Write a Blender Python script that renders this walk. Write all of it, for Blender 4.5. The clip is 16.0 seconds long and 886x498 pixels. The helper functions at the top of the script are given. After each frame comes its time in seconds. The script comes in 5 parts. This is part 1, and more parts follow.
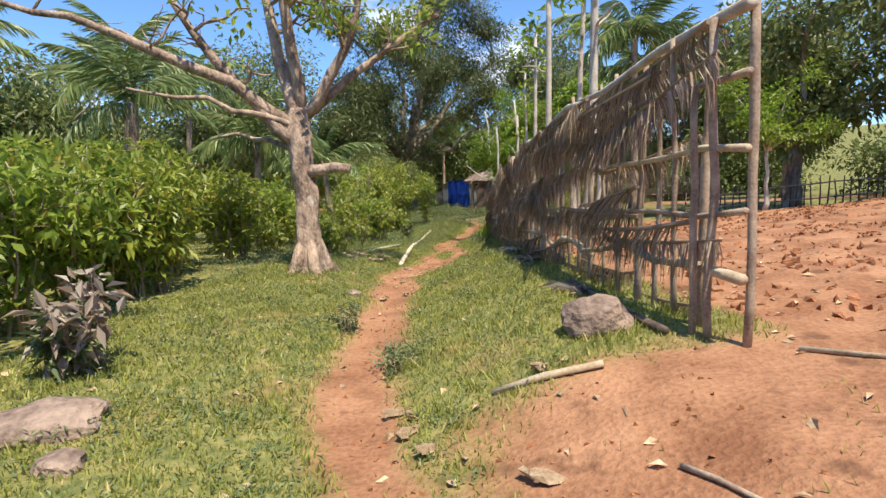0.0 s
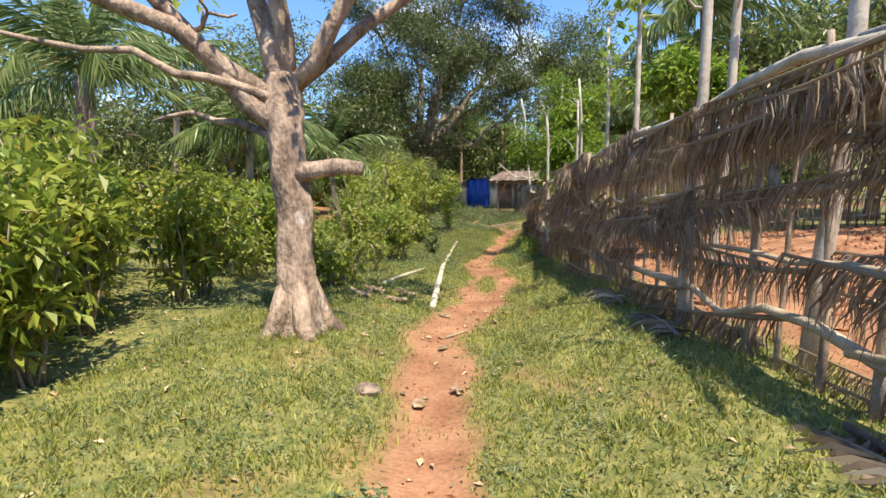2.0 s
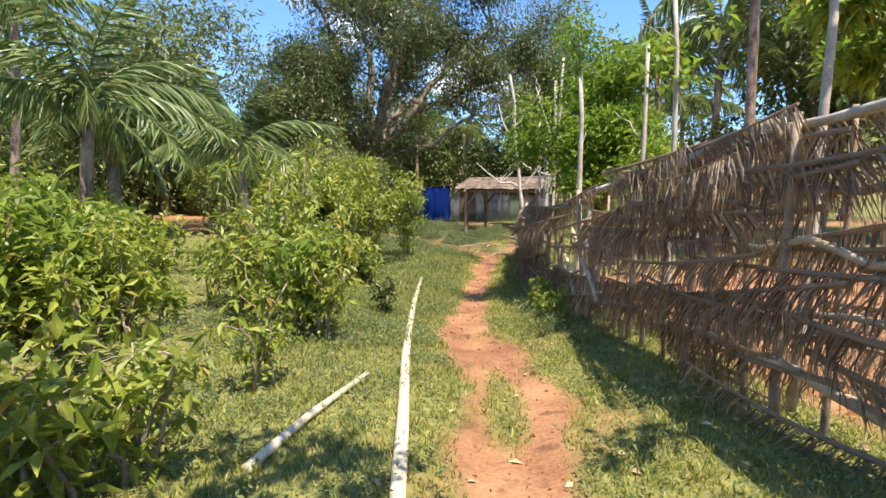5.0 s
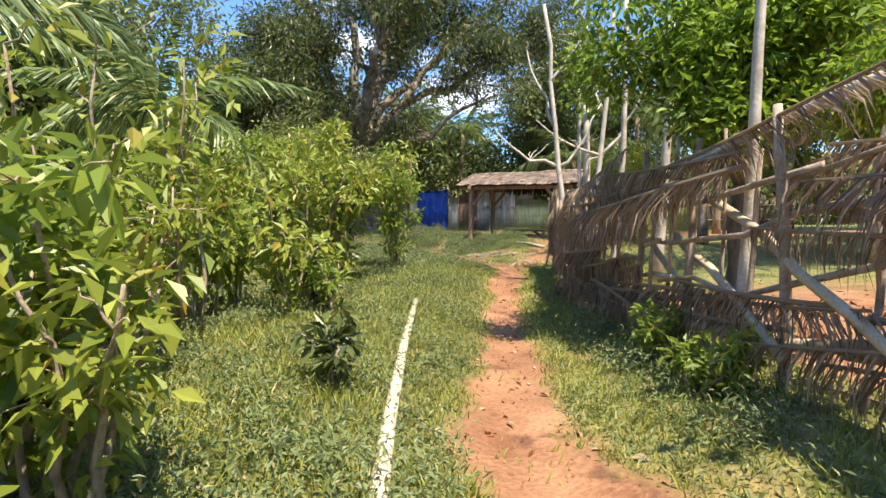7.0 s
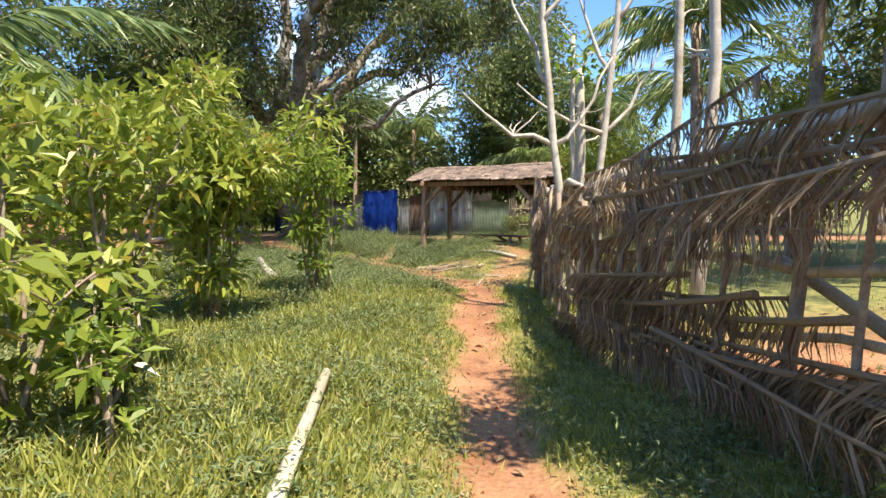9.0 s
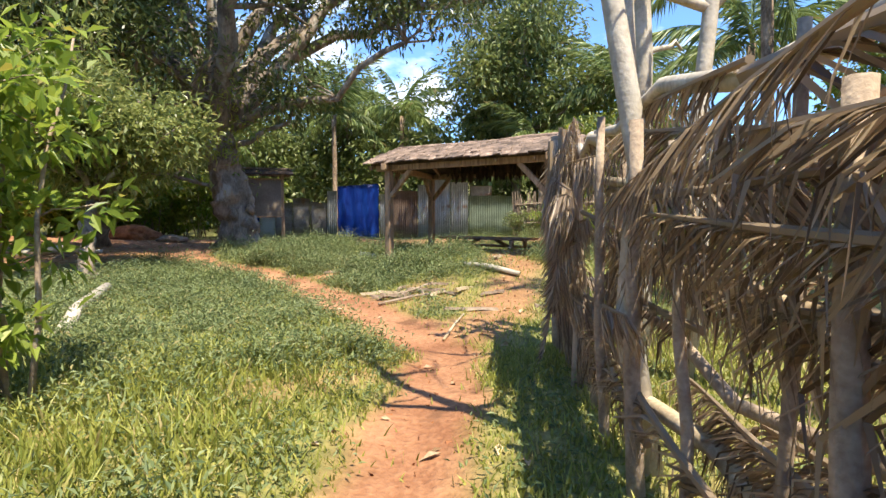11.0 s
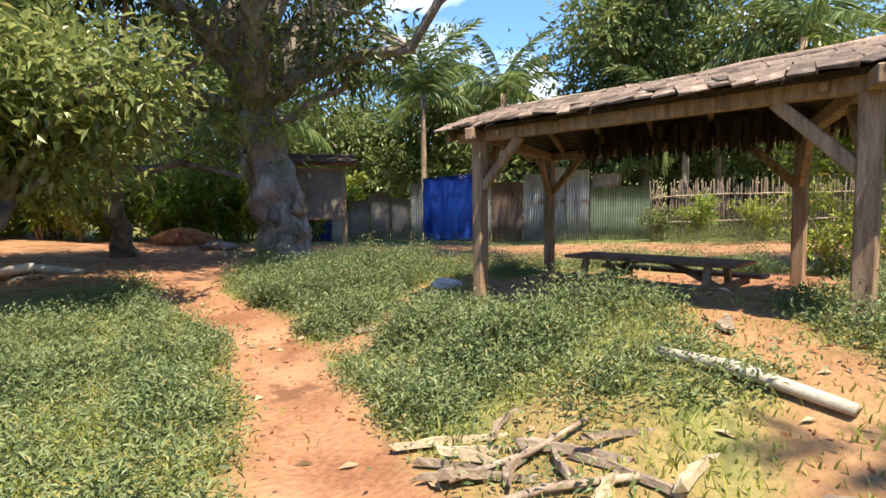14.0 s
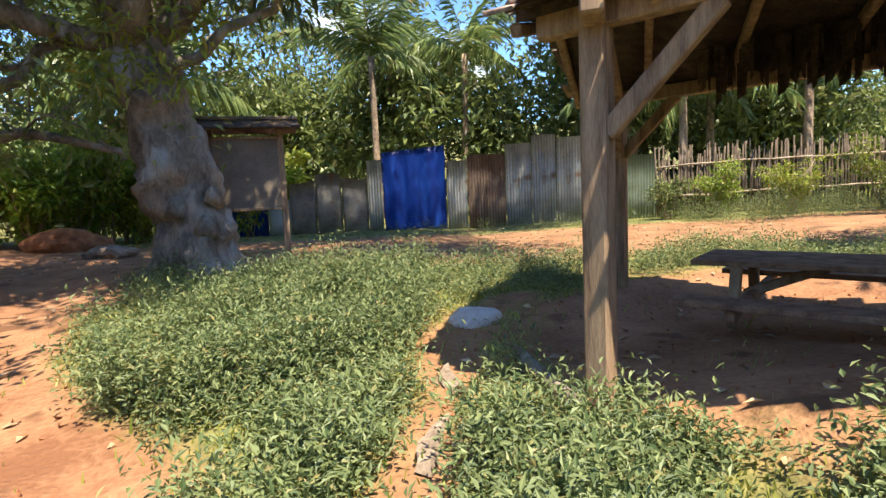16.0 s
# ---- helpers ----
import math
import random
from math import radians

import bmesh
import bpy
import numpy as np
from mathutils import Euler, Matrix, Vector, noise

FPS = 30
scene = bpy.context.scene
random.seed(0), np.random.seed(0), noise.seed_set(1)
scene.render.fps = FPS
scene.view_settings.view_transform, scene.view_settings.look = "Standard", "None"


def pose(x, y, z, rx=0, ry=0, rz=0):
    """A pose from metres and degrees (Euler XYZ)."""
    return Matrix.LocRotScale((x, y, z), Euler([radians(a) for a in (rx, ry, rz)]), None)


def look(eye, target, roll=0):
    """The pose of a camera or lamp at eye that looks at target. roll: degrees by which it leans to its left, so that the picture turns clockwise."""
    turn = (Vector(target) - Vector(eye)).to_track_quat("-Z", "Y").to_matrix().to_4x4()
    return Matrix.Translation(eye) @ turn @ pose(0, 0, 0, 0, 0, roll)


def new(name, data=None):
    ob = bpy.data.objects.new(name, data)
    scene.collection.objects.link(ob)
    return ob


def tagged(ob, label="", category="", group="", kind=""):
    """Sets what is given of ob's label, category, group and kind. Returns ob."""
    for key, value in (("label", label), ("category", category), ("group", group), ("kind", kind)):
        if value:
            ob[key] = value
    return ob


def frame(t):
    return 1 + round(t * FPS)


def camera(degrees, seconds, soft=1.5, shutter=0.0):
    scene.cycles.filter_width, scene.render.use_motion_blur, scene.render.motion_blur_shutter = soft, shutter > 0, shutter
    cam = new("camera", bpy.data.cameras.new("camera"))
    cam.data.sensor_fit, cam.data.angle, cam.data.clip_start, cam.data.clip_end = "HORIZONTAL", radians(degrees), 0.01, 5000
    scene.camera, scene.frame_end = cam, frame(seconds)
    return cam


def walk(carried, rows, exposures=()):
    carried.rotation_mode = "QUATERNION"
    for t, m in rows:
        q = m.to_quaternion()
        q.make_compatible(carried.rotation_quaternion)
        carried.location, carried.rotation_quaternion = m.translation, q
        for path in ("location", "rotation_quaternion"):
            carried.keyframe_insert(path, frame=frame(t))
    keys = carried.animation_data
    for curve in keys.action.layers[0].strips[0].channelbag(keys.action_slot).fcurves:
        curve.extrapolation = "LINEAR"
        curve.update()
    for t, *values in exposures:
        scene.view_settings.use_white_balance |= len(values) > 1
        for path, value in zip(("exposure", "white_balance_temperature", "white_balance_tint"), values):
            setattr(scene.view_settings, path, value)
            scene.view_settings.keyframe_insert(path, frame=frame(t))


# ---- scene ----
cam = camera(78.4, 16.0)
PATH = [
    (0, (2.056, 3.21, 1.726), (1.846, 5.186, 1.497), -1.2),
    (0.5, (1.848, 4.132, 1.754), (1.63, 6.107, 1.52), -1.0),
    (1, (1.608, 5.071, 1.828), (1.372, 7.043, 1.589), -1.6),
    (1.5, (1.267, 5.825, 1.906), (1.024, 7.795, 1.66), -0.9),
    (2, (1.053, 6.717, 1.914), (0.812, 8.688, 1.671), -0.4),
    (2.5, (0.755, 7.746, 1.845), (0.601, 9.725, 1.602), -0.4),
    (3, (0.644, 8.673, 1.872), (0.541, 10.654, 1.621), -1.5),
    (3.5, (0.523, 9.621, 1.864), (0.447, 11.604, 1.615), -1.4),
    (4, (0.494, 10.504, 1.888), (0.426, 12.486, 1.634), -1.0),
    (4.5, (0.38, 11.379, 1.878), (0.31, 13.363, 1.638), -0.2),
    (4.7, (0.306, 11.788, 1.903), (0.237, 13.773, 1.675), 0.3),
    (6.8, (-0.084, 16.519, 1.16), (-0.116, 18.513, 1.011), 0.6),
    (7, (-0.116, 16.824, 1.232), (-0.151, 18.819, 1.082), 0.7),
    (7.5, (-0.178, 17.612, 1.214), (-0.164, 19.605, 1.058), 0.9),
    (8, (-0.206, 18.42, 1.181), (-0.099, 20.409, 1.006), 1.3),
    (8.5, (-0.168, 19.18, 1.166), (-0.028, 21.17, 1.012), 1.5),
    (9, (-0.07, 20.022, 1.136), (0.075, 22.013, 1.003), 1.0),
    (9.2, (-0.024, 20.308, 1.166), (0.133, 22.298, 1.043), 0.5),
    (11.3, (0.996, 24.914, 1.036), (1.098, 26.907, 0.902), -0.6),
    (11.5, (1.024, 25.235, 1.078), (1.123, 27.228, 0.944), -1.4),
    (12, (1.029, 26.024, 1.091), (1.121, 28.018, 0.958), -2.2),
    (12.5, (0.981, 26.781, 1.113), (1.057, 28.775, 0.981), -0.8),
    (13, (1.031, 27.573, 1.08), (0.999, 29.569, 0.963), -1.0),
    (13.5, (0.968, 28.354, 1.112), (0.799, 30.342, 0.977), -1.3),
    (14, (0.823, 29.034, 1.153), (0.574, 31.013, 1.001), -0.7),
    (14.5, (0.632, 29.813, 1.161), (0.324, 31.783, 1.003), 0.0),
    (15, (0.344, 30.509, 1.198), (0.042, 32.478, 1.021), -1.0),
    (15.5, (0.028, 31.34, 1.177), (-0.225, 33.316, 0.995), -2.1),
    (16, (-0.23, 32.272, 1.14), (-0.273, 34.259, 0.914), -2.8),
]
walk(cam, [(t, look(eye, target, roll)) for t, eye, target, roll in PATH],
     exposures=[(0, 0.85), (2, 1.05), (4, 1.2), (7, 1.28), (9, 1.38), (12, 1.4), (14, 1.4), (16, 1.55)])  # EXPOSURES

# ---- light ----
SUN_EL, SUN_AZ = radians(65.5), radians(148)   # height, and clockwise from +y
sun = new("sun", bpy.data.lights.new("sun", "SUN"))
sun.data.energy, sun.data.angle, sun.data.color = 3.9, radians(0.6), (1.0, 0.9, 0.7)
sun_from = Vector((math.sin(SUN_AZ) * math.cos(SUN_EL), math.cos(SUN_AZ) * math.cos(SUN_EL), math.sin(SUN_EL)))
sun.matrix_world = look(sun_from * 60, (0, 0, 0))
world = bpy.data.worlds.new("sky")
scene.world = world
world.use_nodes = True
wt = world.node_tree
wt.nodes.clear()
w_out = wt.nodes.new("ShaderNodeOutputWorld")
w_bg = wt.nodes.new("ShaderNodeBackground")
w_sky = wt.nodes.new("ShaderNodeTexSky")
w_sky.sky_type, w_sky.sun_disc = "NISHITA", False
w_sky.sun_elevation, w_sky.sun_rotation = SUN_EL, SUN_AZ
w_sky.ozone_density = 6.0
w_sky.air_density, w_sky.dust_density = 1.0, 0.2
w_co = wt.nodes.new("ShaderNodeTexCoord")
w_map = wt.nodes.new("ShaderNodeMapping")
w_map.inputs["Scale"].default_value = (1.0, 1.0, 2.2)
w_noise = wt.nodes.new("ShaderNodeTexNoise")
w_noise.inputs["Scale"].default_value, w_noise.inputs["Detail"].default_value = 3.4, 7.0
w_ramp = wt.nodes.new("ShaderNodeValToRGB")
w_ramp.color_ramp.elements[0].position, w_ramp.color_ramp.elements[1].position = 0.6, 0.74
w_mix = wt.nodes.new("ShaderNodeMixRGB")
w_mix.inputs["Color2"].default_value = (6.5, 6.6, 6.8, 1)
wt.links.new(w_co.outputs["Generated"], w_map.inputs["Vector"])
wt.links.new(w_map.outputs[0], w_noise.inputs["Vector"])
wt.links.new(w_noise.outputs["Fac"], w_ramp.inputs["Fac"])
wt.links.new(w_ramp.outputs["Color"], w_mix.inputs["Fac"])
w_tint = wt.nodes.new("ShaderNodeMixRGB")
w_tint.blend_type = "MULTIPLY"
w_tint.inputs["Fac"].default_value = 1.0
w_tint.inputs["Color2"].default_value = (0.62, 0.73, 0.84, 1)
wt.links.new(w_sky.outputs[0], w_tint.inputs["Color1"])
wt.links.new(w_tint.outputs[0], w_mix.inputs["Color1"])
wt.links.new(w_mix.outputs[0], w_bg.inputs["Color"])
w_bg.inputs["Strength"].default_value = 0.15
wt.links.new(w_bg.outputs[0], w_out.inputs["Surface"])

rng = np.random.default_rng(7)


# ---- materials ----
def material(name, low, high, scale=8.0, rough=0.85, bump=0.3, metal=0.0, fine=60.0, stretch=(1, 1, 1), spread=0.0, spots=None, each=0.0):
    """A surface of two colours mixed at two scales, with relief; spread varies each piece, spots adds a third colour in patches."""
    m = bpy.data.materials.new(name)
    m.use_nodes = True
    nt = m.node_tree
    b = nt.nodes["Principled BSDF"]
    co = nt.nodes.new("ShaderNodeTexCoord")
    mp = nt.nodes.new("ShaderNodeMapping")
    mp.inputs["Scale"].default_value = stretch
    nt.links.new(co.outputs["Object"], mp.inputs["Vector"])
    big, small = nt.nodes.new("ShaderNodeTexNoise"), nt.nodes.new("ShaderNodeTexNoise")
    for n, s, d in ((big, scale, 5.0), (small, fine, 3.0)):
        n.inputs["Scale"].default_value, n.inputs["Detail"].default_value = s, d
        nt.links.new(mp.outputs[0], n.inputs["Vector"])
    add = nt.nodes.new("ShaderNodeMath")
    add.operation = "MULTIPLY_ADD"
    nt.links.new(small.outputs["Fac"], add.inputs[0])
    add.inputs[1].default_value = 0.5
    nt.links.new(big.outputs["Fac"], add.inputs[2])
    ramp = nt.nodes.new("ShaderNodeValToRGB")
    ramp.color_ramp.elements[0].position, ramp.color_ramp.elements[1].position = 0.55, 0.95
    ramp.color_ramp.elements[0].color, ramp.color_ramp.elements[1].color = (*low, 1), (*high, 1)
    nt.links.new(add.outputs[0], ramp.inputs["Fac"])
    col = ramp.outputs["Color"]
    if spots:
        n3, r3, mx = nt.nodes.new("ShaderNodeTexNoise"), nt.nodes.new("ShaderNodeValToRGB"), nt.nodes.new("ShaderNodeMixRGB")
        n3.inputs["Scale"].default_value, n3.inputs["Detail"].default_value = spots[1], 6.0
        nt.links.new(mp.outputs[0], n3.inputs["Vector"])
        r3.color_ramp.elements[0].position, r3.color_ramp.elements[1].position = spots[2], spots[2] + 0.08
        nt.links.new(n3.outputs["Fac"], r3.inputs["Fac"])
        nt.links.new(r3.outputs["Color"], mx.inputs["Fac"])
        nt.links.new(col, mx.inputs["Color1"])
        mx.inputs["Color2"].default_value = (*spots[0], 1)
        col = mx.outputs[0]
    if spread:
        info, hsv, rnd = nt.nodes.new("ShaderNodeNewGeometry"), nt.nodes.new("ShaderNodeHueSaturation"), nt.nodes.new("ShaderNodeMapRange")
        nt.links.new(info.outputs["Random Per Island"], rnd.inputs["Value"])
        rnd.inputs["To Min"].default_value, rnd.inputs["To Max"].default_value = 1 - spread, 1 + spread
        nt.links.new(rnd.outputs[0], hsv.inputs["Value"])
        nt.links.new(col, hsv.inputs["Color"])
        col = hsv.outputs[0]
    if each:
        info, hsv, rnd = nt.nodes.new("ShaderNodeObjectInfo"), nt.nodes.new("ShaderNodeHueSaturation"), nt.nodes.new("ShaderNodeMapRange")
        nt.links.new(info.outputs["Random"], rnd.inputs["Value"])
        rnd.inputs["To Min"].default_value, rnd.inputs["To Max"].default_value = 1 - each, 1 + each
        nt.links.new(rnd.outputs[0], hsv.inputs["Value"])
        nt.links.new(col, hsv.inputs["Color"])
        col = hsv.outputs[0]
    nt.links.new(col, b.inputs["Base Color"])
    b.inputs["Roughness"].default_value, b.inputs["Metallic"].default_value = rough, metal
    bp = nt.nodes.new("ShaderNodeBump")
    bp.inputs["Strength"].default_value, bp.inputs["Distance"].default_value = bump, 0.02 if bump < 0.8 else 0.06
    nt.links.new(add.outputs[0], bp.inputs["Height"])
    nt.links.new(bp.outputs[0], b.inputs["Normal"])
    return m


def leaf_material(name, low, high, old=None, rough=0.42, thin=0.42):
    """Foliage: each leaf its own shade between low and high, a few of them old, light passing through."""
    m = bpy.data.materials.new(name)
    m.use_nodes = True
    nt = m.node_tree
    b = nt.nodes["Principled BSDF"]
    g = nt.nodes.new("ShaderNodeNewGeometry")
    r = nt.nodes.new("ShaderNodeValToRGB")
    r.color_ramp.elements[0].color, r.color_ramp.elements[1].color = (*low, 1), (*high, 1)
    r.color_ramp.elements[1].position = 0.93 if old else 1.0
    if old:
        e = r.color_ramp.elements.new(0.97)
        e.color = (*old, 1)
    nt.links.new(g.outputs["Random Per Island"], r.inputs["Fac"])
    nt.links.new(r.outputs["Color"], b.inputs["Base Color"])
    b.inputs["Roughness"].default_value = rough
    tr = nt.nodes.new("ShaderNodeBsdfTranslucent")
    nt.links.new(r.outputs["Color"], tr.inputs["Color"])
    mix = nt.nodes.new("ShaderNodeMixShader")
    mix.inputs[0].default_value = thin
    nt.links.new(b.outputs[0], mix.inputs[1])
    nt.links.new(tr.outputs[0], mix.inputs[2])
    nt.links.new(mix.outputs[0], nt.nodes["Material Output"].inputs["Surface"])
    return m


BARK = material("grey_bark", (0.13, 0.085, 0.06), (0.52, 0.38, 0.28), 5, 0.9, 0.9, fine=28, stretch=(1, 1, 0.5), spots=((0.55, 0.48, 0.42), 3.5, 0.66))
BARK_DARK = material("brown_bark", (0.11, 0.085, 0.065), (0.36, 0.29, 0.23), 4, 0.92, 0.9, fine=22, stretch=(1, 1, 0.4), spots=((0.42, 0.4, 0.37), 2.2, 0.58))
BARK_PALE = material("pale_bark", (0.36, 0.31, 0.25), (0.62, 0.56, 0.47), 6, 0.85, 0.4, fine=40)
STICK_DARK = material("dark_stick", (0.06, 0.042, 0.032), (0.19, 0.14, 0.105), 6, 0.9, 0.5, fine=50, spread=0.3)
STICK = material("weathered_stick", (0.2, 0.14, 0.1), (0.46, 0.36, 0.27), 6, 0.9, 0.5, fine=50, spread=0.25)
BAMBOO = material("dry_pole", (0.34, 0.25, 0.15), (0.6, 0.5, 0.36), 4, 0.75, 0.3, fine=50)
POLE_WHITE = material("stripped_pole", (0.55, 0.45, 0.3), (0.78, 0.68, 0.5), 4, 0.75, 0.25, fine=50)
TIMBER = material("weathered_timber", (0.17, 0.1, 0.06), (0.46, 0.31, 0.19), 3, 0.85, 0.4, fine=30, stretch=(6, 6, 0.7))
TIMBER_RED = material("dusty_timber", (0.16, 0.08, 0.045), (0.4, 0.23, 0.14), 3, 0.85, 0.4, fine=30, stretch=(3, 3, 3))
SHINGLE = material("wooden_shingle", (0.08, 0.052, 0.04), (0.27, 0.195, 0.15), 5, 0.9, 0.5, fine=40, spots=((0.5, 0.43, 0.36), 6, 0.63), each=0.5)
# thatch brown taken near black: the shade below the roof is in this colour
UNDER = material("shaded_thatch", (0.03, 0.02, 0.015), (0.1, 0.065, 0.045), 10, 0.95, 0.8, spread=0.3)
ZINC = material("grey_zinc", (0.33, 0.34, 0.35), (0.62, 0.64, 0.66), 2.5, 0.5, 0.1, metal=0.3, fine=30, spots=((0.3, 0.18, 0.11), 2.0, 0.6))
ZINC_RUST = material("rusty_zinc", (0.16, 0.1, 0.075), (0.34, 0.25, 0.2), 2.5, 0.75, 0.15, fine=30, stretch=(1, 1, 0.4))
ZINC_OLD = material("patched_zinc", (0.22, 0.2, 0.19), (0.5, 0.47, 0.45), 3, 0.7, 0.3, fine=20, spots=((0.32, 0.2, 0.14), 1.5, 0.56))
ZINC_GREEN = material("green_painted_zinc", (0.16, 0.2, 0.14), (0.3, 0.36, 0.27), 2.5, 0.65, 0.1, fine=30)
TARP = material("blue_tarpaulin", (0.008, 0.04, 0.32), (0.02, 0.1, 0.55), 2, 0.38, 0.1, fine=12, stretch=(2, 2, 0.4))
TARP_WHITE = material("white_panel", (0.5, 0.55, 0.6), (0.75, 0.78, 0.8), 2, 0.5, 0.1)
ROCK = material("brown_rock", (0.13, 0.085, 0.065), (0.4, 0.29, 0.22), 4, 0.9, 0.9, fine=20)
PALE_CLOD = material("pale_rubbish", (0.5, 0.44, 0.4), (0.75, 0.7, 0.66), 5, 0.8, 0.5)
DEAD_LEAF = material("dead_leaf", (0.28, 0.17, 0.09), (0.58, 0.44, 0.28), 8, 0.8, 0.2, spread=0.4)
CLOD = material("soil_clod", (0.17, 0.06, 0.025), (0.4, 0.17, 0.075), 6, 0.95, 0.6, spread=0.2)
BOARD = material("brown_board", (0.13, 0.1, 0.075), (0.24, 0.19, 0.145), 2, 0.8, 0.1, fine=30)

LEAF_SHRUB = leaf_material("shrub_leaf", (0.14, 0.22, 0.03), (0.4, 0.48, 0.08), (0.45, 0.38, 0.07), 0.42, 0.55)
LEAF_OLIVE = leaf_material("olive_leaf", (0.12, 0.16, 0.045), (0.4, 0.43, 0.15), (0.45, 0.4, 0.16), 0.33, 0.48)
LEAF_YELLOW = leaf_material("light_leaf", (0.17, 0.23, 0.025), (0.42, 0.45, 0.075), (0.42, 0.3, 0.05))
LEAF_MANGO = leaf_material("dark_glossy_leaf", (0.045, 0.07, 0.022), (0.2, 0.235, 0.07), (0.25, 0.2, 0.08), 0.36, 0.35)
LEAF_FAR = leaf_material("woodland_leaf", (0.085, 0.125, 0.04), (0.3, 0.34, 0.11), (0.22, 0.19, 0.09), 0.45, 0.38)
LEAF_BRIGHT = leaf_material("bright_leaf", (0.11, 0.2, 0.02), (0.32, 0.44, 0.05), (0.4, 0.42, 0.07), 0.5, 0.5)
LEAF_WEED = leaf_material("weed_leaf", (0.075, 0.118, 0.042), (0.3, 0.345, 0.145), (0.34, 0.29, 0.12), 0.55, 0.32)
FROND_DRY = leaf_material("dry_frond", (0.12, 0.08, 0.055), (0.56, 0.43, 0.3), (0.68, 0.58, 0.45), 0.5, 0.4)
LEAF_PALM = leaf_material("palm_leaf", (0.09, 0.15, 0.04), (0.3, 0.36, 0.12), (0.3, 0.25, 0.1), 0.4, 0.3)
WITHERED = leaf_material("withered_leaf", (0.2, 0.13, 0.08), (0.6, 0.52, 0.45), None, 0.7, 0.3)
GRASS = leaf_material("grass_blade", (0.17, 0.21, 0.035), (0.46, 0.45, 0.11), (0.55, 0.44, 0.2), 0.5, 0.35)


# ---- mesh helpers ----
def mesh_object(name, verts, faces, mat, smooth=False):
    """A mesh object from arrays; faces all have the same number of corners."""
    me = bpy.data.meshes.new(name)
    verts, faces = np.asarray(verts, np.float32), np.asarray(faces, np.int32)
    k = faces.shape[1]
    me.vertices.add(len(verts))
    me.vertices.foreach_set("co", verts.ravel())
    me.loops.add(faces.size)
    me.loops.foreach_set("vertex_index", faces.ravel())
    me.polygons.add(len(faces))
    me.polygons.foreach_set("loop_start", np.arange(len(faces), dtype=np.int32) * k)
    me.polygons.foreach_set("use_smooth", np.full(len(faces), smooth))
    me.update(calc_edges=True)
    me.validate()
    me.materials.append(mat)
    return new(name, me)


def part(name, bm, mat, parent, label="", smooth=False):
    me = bpy.data.meshes.new(name)
    bm.to_mesh(me)
    bm.free()
    me.materials.append(mat)
    if smooth:
        me.polygons.foreach_set("use_smooth", np.full(len(me.polygons), True))
    ob = new(name, me)
    ob.parent = parent
    return tagged(ob, label)


def under(ob, parent, label=""):
    ob.parent = parent
    return tagged(ob, label)


def empty(name, place, label, category, group="", turn=0.0):
    ob = new(name)
    ob.matrix_world = pose(*place, 0, 0, turn)
    return tagged(ob, label, category, group)


def add_box(bm, size, at=(0, 0, 0), turn=None, bevel=0.008):
    """A bevelled box of a size at a place, turned by a matrix."""
    got = bmesh.ops.create_cube(bm, size=1.0)["verts"]
    for v in got:
        v.co = Vector((v.co.x * size[0], v.co.y * size[1], v.co.z * size[2]))
    if bevel:
        edges = list({e for v in got for e in v.link_edges})
        out = bmesh.ops.bevel(bm, geom=edges, offset=bevel, segments=1, affect="EDGES")
        got = list({v for f in out["faces"] for v in f.verts} | {v for v in got if v.is_valid})
    m = Matrix.Translation(at) @ (turn.to_4x4() if turn else Matrix.Identity(4))
    for v in got:
        v.co = m @ v.co


def beam(bm, a, b, w, d, up=(0, 0, 1), bevel=0.01):
    """A squared beam from a to b."""
    a, b = Vector(a), Vector(b)
    ax = (b - a).normalized()
    side = ax.cross(Vector(up))
    side = side.normalized() if side.length > 1e-3 else Vector((1, 0, 0))
    top = side.cross(ax)
    rot = Matrix((side, top, ax)).transposed()
    add_box(bm, (w, d, (b - a).length), (a + b) / 2, rot, bevel)


def tube_arrays(points, radii, sides=8, lumps=0.0):
    pts = [Vector(p) for p in points]
    verts, faces = [], []
    ref = Vector((0.3, 0.9, 0.2))
    for i, p in enumerate(pts):
        d = (pts[min(i + 1, len(pts) - 1)] - pts[max(i - 1, 0)]).normalized()
        u = d.cross(ref)
        u = u.normalized() if u.length > 1e-3 else Vector((1, 0, 0))
        v = d.cross(u)
        for k in range(sides):
            a = 2 * math.pi * k / sides
            r = radii[i]
            if lumps:
                q = p * 2.2 + Vector((math.cos(a), math.sin(a), 0)) * 1.1
                r *= 1 + lumps * noise.noise(q) + 0.5 * lumps * noise.noise(q * 3.1)
            verts.append(tuple(p + (u * math.cos(a) + v * math.sin(a)) * r))
    for i in range(len(pts) - 1):
        for k in range(sides):
            j = (k + 1) % sides
            faces.append((i * sides + k, i * sides + j, (i + 1) * sides + j, (i + 1) * sides + k))
    n = len(verts)
    for ring, flip in ((0, True), (len(pts) - 1, False)):
        verts.append(tuple(pts[ring]))
        for k in range(sides):
            j = (k + 1) % sides
            a, b = ring * sides + k, ring * sides + j
            c = len(verts) - 1
            faces.append((b, a, c, c) if flip else (a, b, c, c))
    return verts, faces


